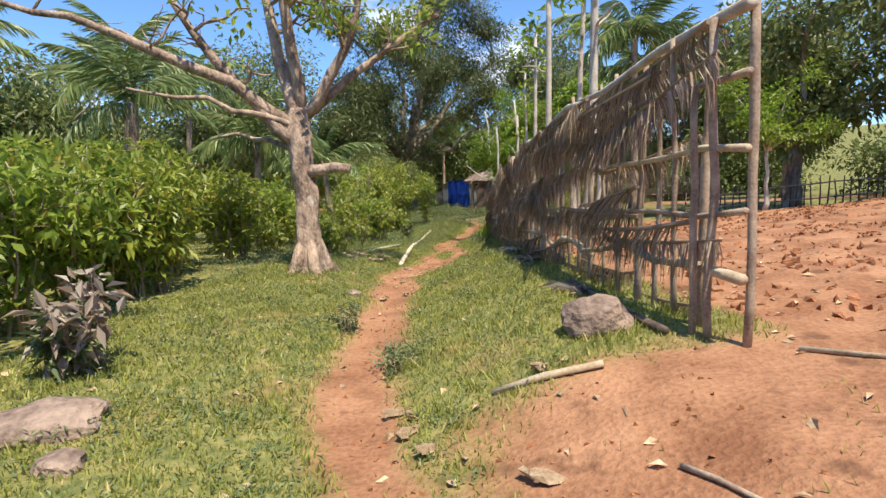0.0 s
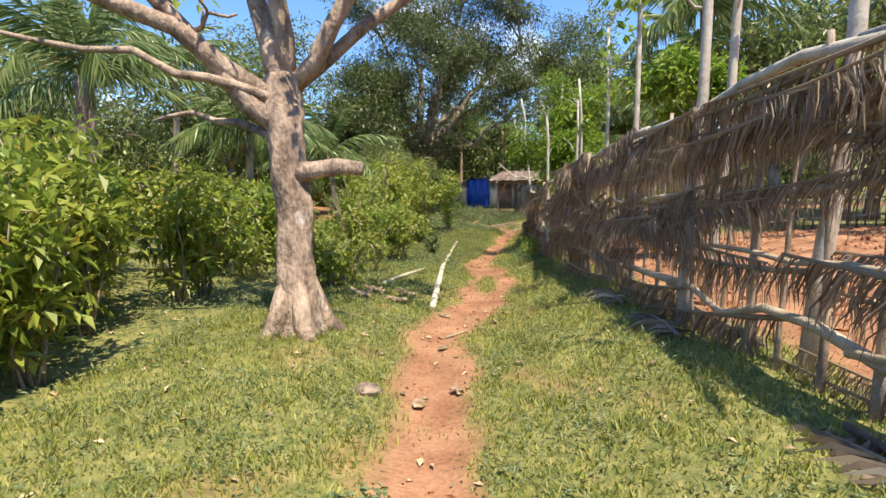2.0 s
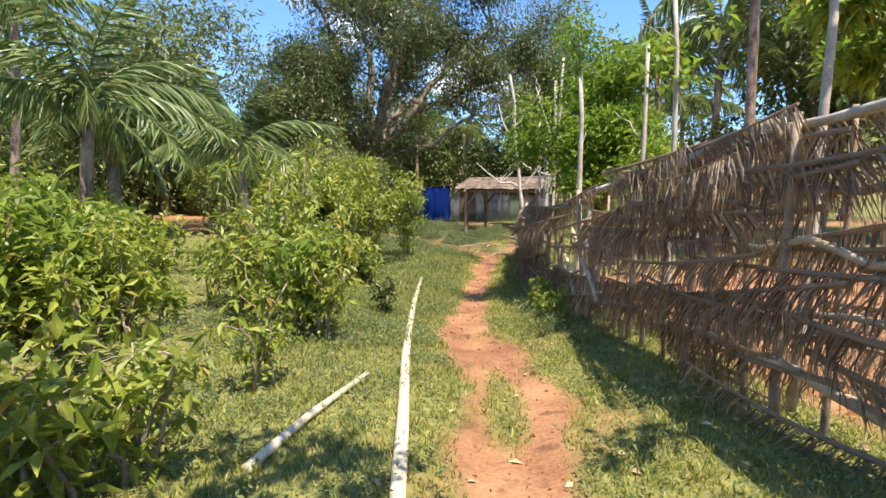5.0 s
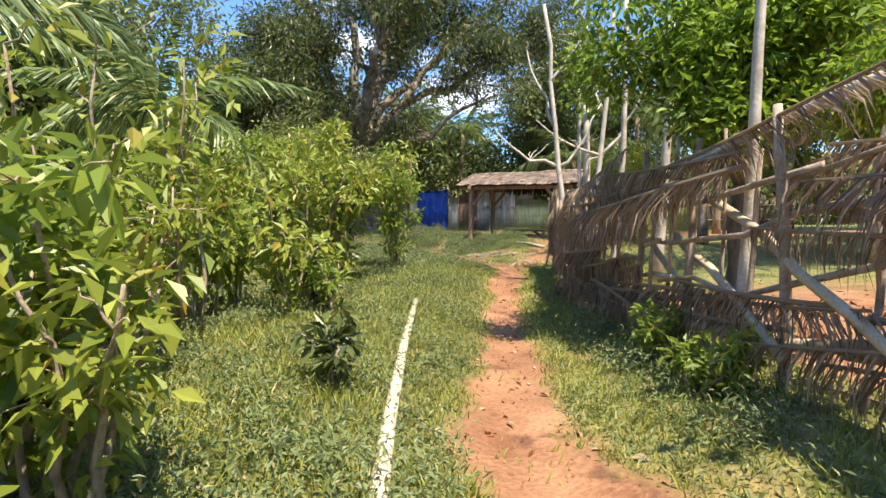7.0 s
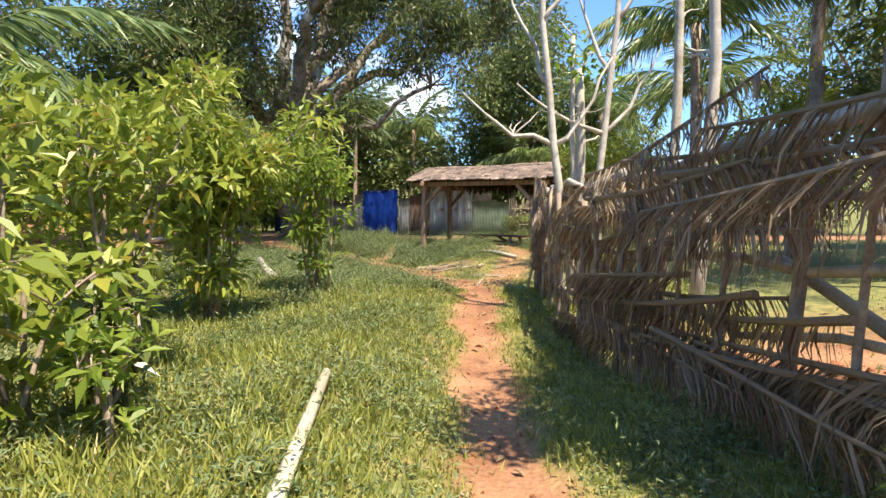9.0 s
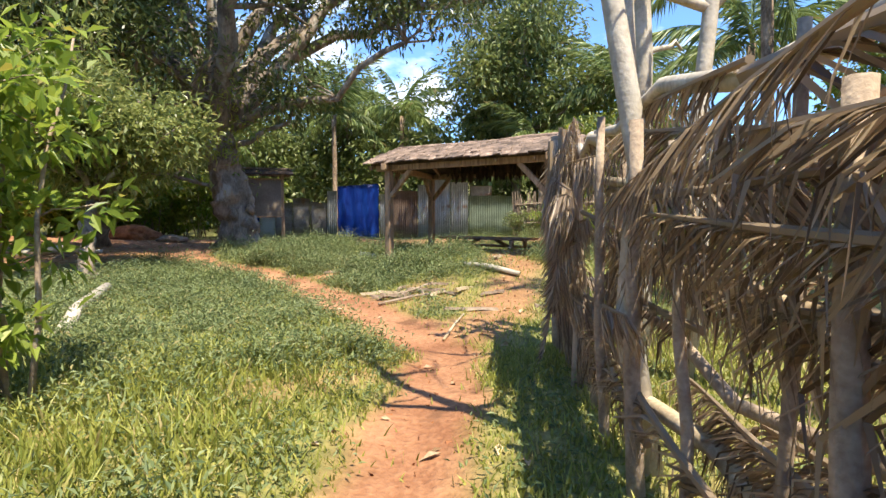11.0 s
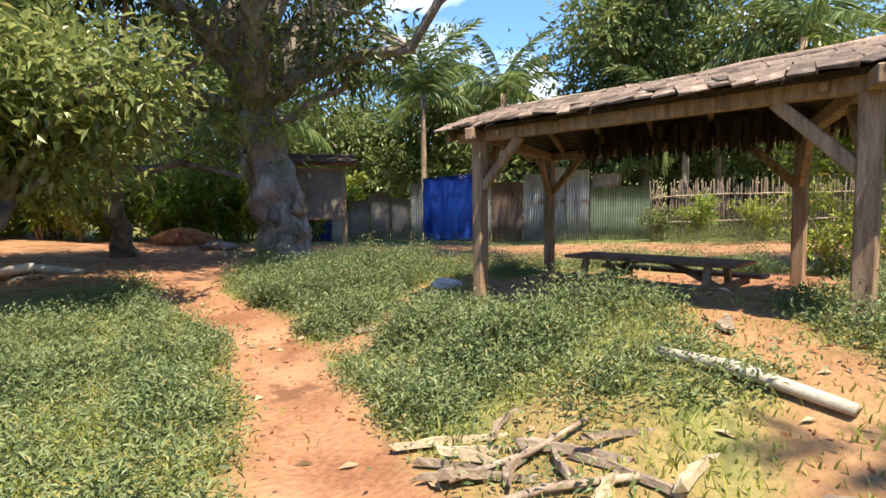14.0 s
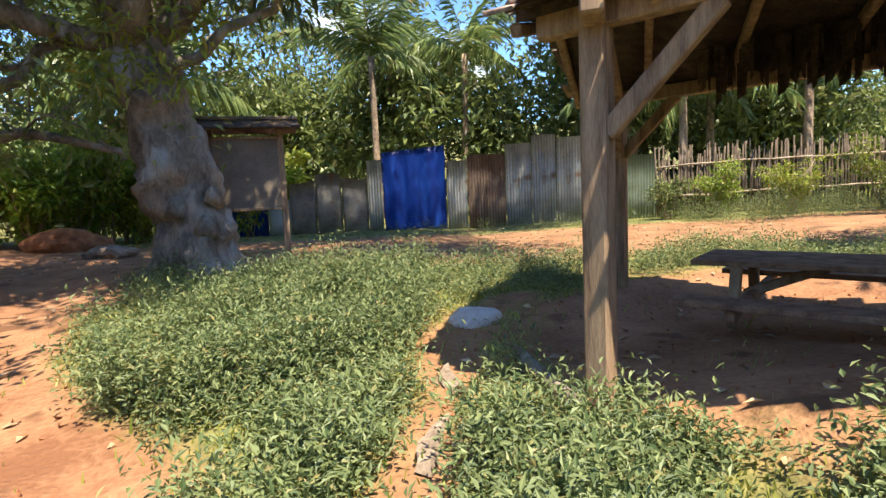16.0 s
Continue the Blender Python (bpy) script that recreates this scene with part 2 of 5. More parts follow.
class Wood:
    """Gathers tubes into one mesh."""
    def __init__(self):
        self.v, self.f = [], []

    def tube(self, points, radii, sides=8, lumps=0.0):
        v, f = tube_arrays(points, radii, sides, lumps)
        k = len(self.v)
        self.v += v
        self.f += [tuple(i + k for i in q) for q in f]

    def made(self, name, mat, parent=None, label="", smooth=True):
        me = bpy.data.meshes.new(name)
        me.from_pydata(self.v, [], [q if q[2] != q[3] else q[:3] for q in self.f])
        me.materials.append(mat)
        me.polygons.foreach_set("use_smooth", np.full(len(me.polygons), smooth))
        ob = new(name, me)
        ob.parent = parent
        return tagged(ob, label)


def bowed(a, b, bow, n=6, wob=0.0):
    """A line from a to b that bows by the vector bow and wanders."""
    a, b, bow = Vector(a), Vector(b), Vector(bow)
    out = []
    for i in range(n + 1):
        t = i / n
        p = a.lerp(b, t) + bow * 4 * t * (1 - t)
        if wob and 0 < i < n:
            p += Vector(rng.normal(0, wob, 3))
        out.append(p)
    return out


def leaves(name, centres, out, length, width, mat, droop=0.3, mess=0.7):
    """Folded leaves: one at each centre, pointing along out with some disorder. Two facets each."""
    c = np.asarray(centres, float)
    n = len(c)
    d = np.asarray(out, float) + rng.normal(0, mess, (n, 3))
    d[:, 2] -= droop
    d /= np.linalg.norm(d, axis=1, keepdims=True) + 1e-9
    s = np.cross(d, rng.normal(0, 0.35, (n, 3)) + (0, 0, 1))
    s /= np.linalg.norm(s, axis=1, keepdims=True) + 1e-9
    up = np.cross(s, d)
    ln = length * rng.uniform(0.6, 1.3, (n, 1))
    wd = width * rng.uniform(0.7, 1.25, (n, 1)) / 2
    mid = c + d * ln * 0.45
    tip = c + d * ln - up * ln * 0.12
    lift = up * wd * 0.45
    v = np.stack([c, mid + s * wd + lift, tip, mid - s * wd + lift], 1).reshape(-1, 3)
    i = np.arange(n)[:, None] * 4
    f = np.concatenate([i + (0, 1, 2), i + (0, 2, 3)], 1).reshape(-1, 3)
    return mesh_object(name, v, f, mat)


def cluster(centres, n, radius, flat=0.8):
    """n leaf places round each of the centres, and the ways outwards."""
    c = np.repeat(np.asarray(centres, float), n, 0)
    d = rng.normal(0, 1, c.shape)
    d /= np.linalg.norm(d, axis=1, keepdims=True)
    r = radius * rng.uniform(0.15, 1.0, (len(c), 1)) ** 0.6
    return c + d * r * (1, 1, flat), d


def blob(centre, radii, n):
    """n places in an uneven ellipsoid shell."""
    d = rng.normal(0, 1, (n, 3))
    d /= np.linalg.norm(d, axis=1, keepdims=True)
    k = np.array([0.75 + 0.45 * noise.noise(Vector(q) * 1.9 + Vector(centre)) for q in d])[:, None]
    return np.asarray(centre) + d * np.asarray(radii) * k * rng.uniform(0.45, 1.08, (n, 1))


# ---- the lie of the land ----
PATH_LINE = [(2.6, -2), (1.9, 3), (1.32, 5.9), (0.89, 7.2), (0.55, 9.9), (0.4, 11.5), (0.2, 12.9), (0.5, 14.6), (0.75, 17), (0.6, 18.9), (0.25, 20),
             (0.4, 21.2), (0.55, 23.5), (0.65, 24.8), (1.0, 27.7), (1.2, 28.8), (0.6, 30.2), (-0.3, 31.9), (-0.95, 33), (-1.6, 34.1), (-3.5, 35.7), (-5, 38.3), (-7.5, 41.5), (-11, 44)]
GULLY_LINE = [(-0.55, 33.5), (-0.4, 34.4), (-0.25, 36.0), (-0.1, 36.8), (0.4, 37.6)]
FORK_LINE = [(1.2, 28.8), (1.85, 30.2), (2.4, 32), (2.6, 34)]


def smooth(a, b, x):
    t = np.clip((np.asarray(x, float) - a) / (b - a), 0, 1)
    return t * t * (3 - 2 * t)


def track_x(y):
    line = PATH_LINE[:16] + [(1.3, 31), (0.6, 36), (0, 60)]
    return np.interp(y, [p[1] for p in line], [p[0] for p in line])


def lay(x, y):
    """Height of the ground, without its small lumps."""
    x, y = np.asarray(x, float), np.asarray(y, float)
    bed = np.interp(y, [-20, 3, 9.4, 13, 17.5, 23, 25, 27.6, 30, 33, 37, 41, 47, 90], [0, 0.05, 0.12, 0.08, -0.04, -0.22, -0.26, -0.1, -0.12, -0.13, 0.03, 0.06, 0.0, 0.0])
    off = x - track_x(y)
    right = np.interp(y, [0, 8, 14, 20, 25, 29, 60], [0.42, 0.42, 0.4, 0.28, 0.2, 0.06, 0.05]) * smooth(0.3, 2.2, off)
    left = np.interp(y, [0, 6, 13, 24, 29, 60], [0.0, 0.1, 0.2, 0.22, 0.06, 0.05]) * smooth(0.3, 1.4, -off)
    hill = 0.085 * np.clip(x - 3.0, 0, 40) * (1 - smooth(18, 32, y)) + 0.02 * np.clip(x - 5, 0, 60)
    far = 0.05 * np.clip(-x - 8, 0, 30) * smooth(30, 44, y)
    mound = 0.42 * smooth(30.3, 32.6, y) * (1 - smooth(33.5, 38.5, y)) * smooth(0.1, 2.0, x) * (1 - smooth(6, 9, x))
    floor = -0.18 * (1 - smooth(0.6, 1.25, np.hypot((x - 2.5) / 1.7, (y - 36.1) / 1.6)))
    return bed + right + left + hill + far + mound + floor


def seg_gap(x, y, line):
    best = np.full(np.shape(x), 1e9)
    for (ax, ay), (bx, by) in zip(line[:-1], line[1:]):
        dx, dy = bx - ax, by - ay
        t = np.clip(((x - ax) * dx + (y - ay) * dy) / (dx * dx + dy * dy), 0, 1)
        best = np.minimum(best, np.hypot(x - ax - t * dx, y - ay - t * dy))
    return best


def ripple(x, y, k, ph=0.0):
    return (np.sin(x * 1.7 * k + ph) * np.sin(y * 1.3 * k + 1.7 * ph) + np.sin(x * 0.9 * k - y * 1.1 * k + 2.1 + ph) * 0.7 + np.sin(x * 2.9 * k + y * 2.3 * k + ph) * 0.4) / 2.1


def fence_x(y):
    return np.interp(y, [7.1, 10.5, 13.2, 17.7, 19.5, 21.5, 24.6, 27, 28.8], [3.72, 3.05, 2.64, 2.33, 2.13, 1.85, 1.68, 1.87, 2.12])


def bare(x, y):
    """How bare the soil is, 0 to 1."""
    x, y = np.asarray(x, float), np.asarray(y, float)
    wob = 0.13 * ripple(x, y, 2.3) + 0.06 * ripple(x, y, 7, 1.0)
    width = np.interp(y, [0, 6, 9, 13, 16, 19, 21, 25, 28, 30, 33, 36, 40], [0.3, 0.3, 0.3, 0.36, 0.42, 0.46, 0.3, 0.24, 0.3, 0.4, 0.38, 0.42, 1.2])
    b = 1 - smooth(-0.12, 0.16, seg_gap(x, y, PATH_LINE) - width + wob)
    b = np.maximum(b, 0.8 * (1 - smooth(-0.2, 0.2, seg_gap(x, y, FORK_LINE) - 0.35 + wob * 1.5)))
    b = np.maximum(b, 0.9 * (1 - smooth(-0.1, 0.14, seg_gap(x, y, GULLY_LINE) - 0.2 + wob)))
    isle = 1 - smooth(0.12, 0.28, np.hypot((x - 0.62) / 0.9, (y - 17.3) / 4.2) + wob * 0.5)
    b = b * (1 - 0.85 * isle)
    # the bare yard at the start, the field past the fence, the shelter and the yard behind it
    start = smooth(-0.4, 0.3, (x - 1.55 - 0.35 * (y - 5.2)) * 0.9 + wob * 2) * (1 - smooth(6.6, 7.5, y + wob * 2 - 0.35 * np.clip(x - 3, 0, 9)))
    field = smooth(0.1, 0.5, x - np.where(y < 7.1, 2.6, fence_x(y)) - 0.1 + wob) * (1 - smooth(24, 27, y + wob * 3)) * smooth(5.5, 7, y + np.clip(x - 3, 0, 3))
    field = np.where(x > 10, field * (1 - smooth(13, 17, x)), field)
    shed = 1 - smooth(0.85, 1.15, np.hypot((x - 2.5) / 2.4, (y - 36.0) / 2.1) + wob)
    yard = smooth(39.2, 40.2, y + wob * 2 + 0.1 * np.clip(-x - 3, 0, 5)) * (1 - smooth(44.2, 45.2, y + wob * 2)) * 0.9
    left = (1 - smooth(0.7, 1.2, np.hypot((x + 9) / 4.6, (y - 38.5) / 4.5) + wob)) * 0.85
    thin = 0.42 * smooth(0.15, 0.75, ripple(x, y, 1.9, 0.9) + 0.5 * ripple(x, y, 6.1, 2.0)) * (1 - smooth(0.6, 2.6, np.abs(x - track_x(y))))
    worn = 0.45 * (1 - smooth(0.5, 1.2, np.hypot((x - 0.9) / 0.9, (y - 31.2) / 0.7) + wob * 2))
    return np.clip(np.maximum.reduce([b, start, field, shed, yard, left, worn, thin]), 0, 1)


def ground_z(x, y):
    b = bare(x, y)
    dip = -0.05 * (1 - smooth(0.0, 0.5, seg_gap(np.asarray(x, float), np.asarray(y, float), PATH_LINE)))
    plough = 0.05 * ripple(x, y, 5.5, 0.7) * smooth(0.6, 1.2, np.asarray(x) - fence_x(y)) * (1 - smooth(22, 25, y)) * smooth(6, 8, y)
    return lay(x, y) + dip + plough + 0.02 * ripple(x, y, 1.4) + 0.012 * ripple(x, y, 6.0, 0.4) * (1 - 0.3 * b)


def gz(x, y):
    return float(ground_z(np.array([x]), np.array([y]))[0])


def make_ground():
    xs = np.concatenate([-np.geomspace(600, 10.5, 24), np.arange(-10, 12.01, 0.11), np.geomspace(12.5, 600, 26)])
    ys = np.concatenate([-np.geomspace(600, 1.5, 22), np.arange(-1, 49.01, 0.11), np.geomspace(49.6, 700, 26)])
    X, Y = np.meshgrid(xs, ys)
    Z = ground_z(X, Y)
    flat = smooth(40, 120, np.hypot(X, Y - 25))
    Z = Z * (1 - flat) + flat * 0.5 + 8 * smooth(38, 75, np.hypot(X - 3, Y - 25))
    v = np.stack([X, Y, Z], -1).reshape(-1, 3)
    nx, ny = len(xs), len(ys)
    i = (np.arange(ny - 1)[:, None] * nx + np.arange(nx - 1)).ravel()
    f = np.stack([i, i + 1, i + nx + 1, i + nx], 1)
    m = material("red_soil_and_turf", (0.22, 0.09, 0.04), (0.43, 0.22, 0.115), 1.6, 0.95, 0.8, fine=26, spots=((0.17, 0.075, 0.035), 2.6, 0.6))
    nt = m.node_tree
    bsdf = nt.nodes["Principled BSDF"]
    soil = bsdf.inputs["Base Color"].links[0].from_socket
    at = nt.nodes.new("ShaderNodeAttribute")
    at.attribute_name = "bare"
    n1 = nt.nodes.new("ShaderNodeTexNoise")
    n1.inputs["Scale"].default_value, n1.inputs["Detail"].default_value = 9.0, 6.0
    r1 = nt.nodes.new("ShaderNodeValToRGB")
    r1.color_ramp.elements[0].color, r1.color_ramp.elements[1].color = (0.1, 0.12, 0.03, 1), (0.3, 0.26, 0.085, 1)
    r1.color_ramp.elements[0].position, r1.color_ramp.elements[1].position = 0.35, 0.7
    mx = nt.nodes.new("ShaderNodeMixRGB")
    co = nt.nodes.new("ShaderNodeTexCoord")
    nt.links.new(co.outputs["Object"], n1.inputs["Vector"])
    nt.links.new(n1.outputs["Fac"], r1.inputs["Fac"])
    nt.links.new(at.outputs["Fac"], mx.inputs["Fac"])
    nt.links.new(r1.outputs["Color"], mx.inputs["Color1"])
    nt.links.new(soil, mx.inputs["Color2"])
    nt.links.new(mx.outputs[0], bsdf.inputs["Base Color"])
    ob = mesh_object("ground", v, f, m, True)
    a = ob.data.attributes.new("bare", "FLOAT", "POINT")
    a.data.foreach_set("value", bare(X, Y).ravel().astype(np.float32))
    return tagged(ob, "red earth ground with grass and a worn footpath", "ground", kind="structure")


make_ground()


def scatter(n, x0, x1, y0, y1):
    return rng.uniform(x0, x1, n), rng.uniform(y0, y1, n)


def blades(name, x, y, height, width, mat, lean=0.45):
    n = len(x)
    z = ground_z(x, y) - 0.005
    base = np.stack([x, y, z], 1)
    a = rng.uniform(0, 2 * np.pi, n)
    side = np.stack([np.cos(a), np.sin(a), 0 * a], 1) * (width * rng.uniform(0.6, 1.3, n) / 2)[:, None]
    h = height * rng.uniform(0.4, 1.3, n)
    tip = base + np.stack([rng.normal(0, lean, n) * h, rng.normal(0, lean, n) * h, h], 1)
    mid = base * 0.5 + tip * 0.5 + np.stack([0 * h, 0 * h, 0.12 * h], 1)
    v = np.stack([base - side, base + side, mid + side * 0.7, tip, mid - side * 0.7], 1).reshape(-1, 3)
    i = np.arange(n)[:, None] * 5
    f = np.concatenate([i + (0, 1, 2), i + (0, 2, 4), i + (4, 2, 3)], 1).reshape(-1, 3)
    return mesh_object(name, v, f, mat)


def make_grass():
    # turf along the path: short, thick, worn thin where the soil shows
    xs, ys, hs = [], [], []
    for n, box in ((260000, (-2.6, 4.2, 3.2, 29)), (75000, (-4, 5, 28, 38)), (26000, (-9, 12, 3, 47)), (22000, (-2.5, 3, 19, 29))):
        x, y = scatter(n, *box)
        keep = rng.uniform(0, 1, n) > bare(x, y) * 1.05 + 0.12 * ripple(x, y, 3.1) - 0.05
        x, y = x[keep], y[keep]
        xs.append(x), ys.append(y)
    x, y = np.concatenate(xs), np.concatenate(ys)
    tuft = np.clip(0.5 + 0.5 * ripple(x, y, 3.7, 2.0) + 0.35 * ripple(x, y, 9.3, 0.5), 0, 1.4)
    h = 0.034 + 0.055 * tuft ** 1.6 + 0.07 * smooth(17, 22, y) * smooth(0.3, 1.2, track_x(y) - x) * (1 - smooth(28, 30, y))
    ob = blades("grass", x, y, h, 0.011 + 0.02 * h, GRASS)
    tagged(ob, "short sunlit grass beside the footpath", "grass", kind="stuff")


make_grass()


def make_weeds():
    """Low leafy weeds, thickest round the shelter, in patches elsewhere."""
    cs, ds = [], []

    def patch(n, box, per, tall, limit=0.35):
        x, y = scatter(n, *box)
        lush = 0.5 + 0.42 * ripple(x, y, 2.7, 1.3) + 0.25 * ripple(x, y, 6.3, 0.3)
        ok = (bare(x, y) < limit * rng.uniform(0.3, 1.5, n)) & (lush > rng.uniform(0.2, 0.58, n))
        x, y, lush = x[ok], y[ok], lush[ok]
        h = tall * rng.uniform(0.5, 1.2, len(x)) * (0.25 + 1.9 * np.clip(lush - 0.3, 0, 1))
        r = np.repeat(np.stack([x, y, ground_z(x, y)], 1), per, 0)
        hh = np.repeat(h, per)
        k = rng.uniform(0, 1, len(r))
        r[:, 0] += rng.normal(0, 0.08, len(r)) * (0.5 + k)
        r[:, 1] += rng.normal(0, 0.08, len(r)) * (0.5 + k)
        r[:, 2] += k * np.clip(hh, 0.04, None)
        d = rng.normal(0, 1, r.shape)
        d[:, 2] = 0.2 + 0.7 * k
        cs.append(r), ds.append(d)

    patch(8000, (-4.5, 5.0, 31.8, 40), 34, 0.28)
    patch(2800, (-2.4, -0.5, 33.6, 38.4), 38, 0.4)
    patch(1700, (-0.3, 1.25, 33.0, 34.7), 38, 0.36)
    patch(5200, (-5, 1.4, 28, 33), 20, 0.22)
    patch(900, (2.2, 6.5, 28.5, 37), 16, 0.3)
    patch(6500, (-2.5, 2.6, 4, 28), 10, 0.1)
    patch(5000, (-8, -2, 5, 29), 8, 0.3)
    patch(1500, (-3.5, -0.2, 12, 29), 12, 0.22)
    patch(1900, (5.2, 13, 43.4, 46.6), 24, 0.7, 2.0)
    patch(3600, (-3.6, 0.3, 18, 29), 16, 0.22)
    patch(500, (-3, 5.5, 44.7, 46.6), 14, 0.3)
    patch(1300, (-10, -3, 29, 46), 12, 0.2)
    patch(260, (1.2, 2.0, 19.5, 23), 26, 0.3)
    c, d = np.concatenate(cs), np.concatenate(ds)
    ob = leaves("weeds", c, d, 0.05, 0.016, LEAF_WEED, droop=0.0, mess=0.5)
    tagged(ob, "low leafy green weeds growing over the ground", "weeds", kind="stuff")


make_weeds()


def make_litter():
    n = 3800
    x, y = scatter(n, -9, 6, 3, 46)
    near = rng.uniform(0, 1, n) < np.where(y > 38, 1, np.where(bare(x, y) > 0.2, 0.75, 0.35))
    x, y = x[near], y[near]
    c = np.stack([x, y, ground_z(x, y) + 0.012], 1)
    d = rng.normal(0, 1, c.shape)
    d[:, 2] = 0
    ob = leaves("dead_leaves", c, d, 0.11, 0.045, DEAD_LEAF, droop=-0.05, mess=0.1)
    tagged(ob, "dry fallen leaves lying about on the soil", "leaf litter", kind="stuff")


make_litter()


# ---- fence of sticks and dry palm fronds ----
def frond_mesh(name, length, leaf, mat, hang=1.0, count=46, arch=0.1, width=0.022, both=True, along=(0.25, 0.75), jitter=0.12):
    """A palm frond along +x: midrib, and leaflets that hang by the share hang. Returns a mesh."""
    v, f = [], []

    def strip(p, d, ln, w, bend):
        s = Vector(d).cross(Vector((rng.normal(0, 0.4), 1, rng.normal(0, 0.4)))).normalized() * w
        a = Vector(p)
        b = a + Vector(d) * ln * 0.5
        c = a + Vector(d) * ln + Vector((0, 0, -bend * ln))
        k = len(v)
        v.extend([tuple(a - s * 0.5), tuple(a + s * 0.5), tuple(b + s), tuple(b - s), tuple(c)])
        f.extend([(k, k + 1, k + 2), (k, k + 2, k + 3), (k + 3, k + 2, k + 4)])

    rib = [Vector((length * t, 0, arch * length * 4 * t * (1 - t) - arch * length * 1.2 * t * t)) for t in np.linspace(0, 1, 9)]
    tv, tf = tube_arrays(rib, [0.02 * (1 - 0.75 * t) + 0.004 for t in np.linspace(0, 1, 9)], 5)
    for q in tf:
        f.append(tuple(q[:3]))
        if q[2] != q[3]:
            f.append((q[0], q[2], q[3]))
    v.extend(tv)
    for i in range(count):
        t = 0.08 + 0.92 * i / count
        at = rib[0].lerp(rib[-1], t)
        at.z = arch * length * 4 * t * (1 - t) - arch * length * 1.2 * t * t
        size = leaf * (0.45 + 0.75 * math.sin(math.pi * min(1, t * 0.85 + 0.12))) * rng.uniform(0.75, 1.15)
        for sgn in ((-1, 1) if both else (1,)):
            d = Vector((rng.uniform(*along), sgn * rng.uniform(0.5, 0.9) * (1 - hang * 0.8), -hang * rng.uniform(0.7, 1.1) - 0.05 + rng.normal(0, jitter)))
            strip(at, d.normalized(), size, width, 0.12 + 0.2 * rng.uniform())
    me = bpy.data.meshes.new(name)
    me.from_pydata(v, [], f)
    me.materials.append(mat)
    return me


def comb_mesh(name, length, leaf, count=54, width=0.012, sweep=0.5, sag=0.03):
    """A dry frond along +x: a bent midrib from which curled leaflets hang like a comb."""
    v, f = [], []
    steps = np.linspace(0, 1, 9)

    def at(t):
        return Vector((length * t, 0.02 * math.sin(5 * t), -sag * length * 4 * t * (1 - t)))

    tv, tf = tube_arrays([at(t) for t in steps], [0.019 * (1 - 0.7 * t) + 0.004 for t in steps], 6)
    for q in tf:
        f.append(tuple(q[:3]))
        if q[2] != q[3]:
            f.append((q[0], q[2], q[3]))
    v.extend(tv)
    for i in range(count):
        t = 0.03 + 0.97 * i / count
        for side in (-1, 1):
            if rng.uniform() < 0.05:
                continue
            ln = leaf * (0.55 + 0.6 * math.sin(math.pi * min(1, 0.15 + 0.8 * t))) * rng.uniform(0.7, 1.2)
            lean, out, w = sweep * rng.uniform(0.5, 1.3), side * rng.uniform(0.02, 0.16), width * rng.uniform(0.6, 1.3)
            p = at(t)
            line = [p, p + Vector((lean * 0.5, out, -0.1)) * ln * 0.5, p + Vector((lean * 0.85, out * 1.3, -0.5)) * ln * 0.9, p + Vector((lean * rng.uniform(0.6, 1.1), out * 1.2 + rng.normal(0, 0.05), -rng.uniform(0.8, 1.1))) * ln]
            turn = Vector((rng.normal(0.5, 0.6), rng.normal(0, 0.9), 0.3)).normalized()
            k = len(v)
            for q, s in zip(line[:3], (0.6, 1.0, 0.8)):
                v.extend([tuple(q - turn * w * s), tuple(q + turn * w * s)])
            v.append(tuple(line[3]))
            f.extend([(k, k + 1, k + 3), (k, k + 3, k + 2), (k + 2, k + 3, k + 5), (k + 2, k + 5, k + 4), (k + 4, k + 5, k + 6)])
    me = bpy.data.meshes.new(name)
    me.from_pydata(v, [], f)
    me.materials.append(FROND_DRY)
    return me


def fence_top(y):
    return float(np.interp(y, [7.1, 10.5, 13.2, 17.7, 19.5, 21.5, 24.6, 27, 28.8], [2.92, 2.72, 2.5, 2.22, 1.98, 1.62, 1.47, 1.5, 1.6]))


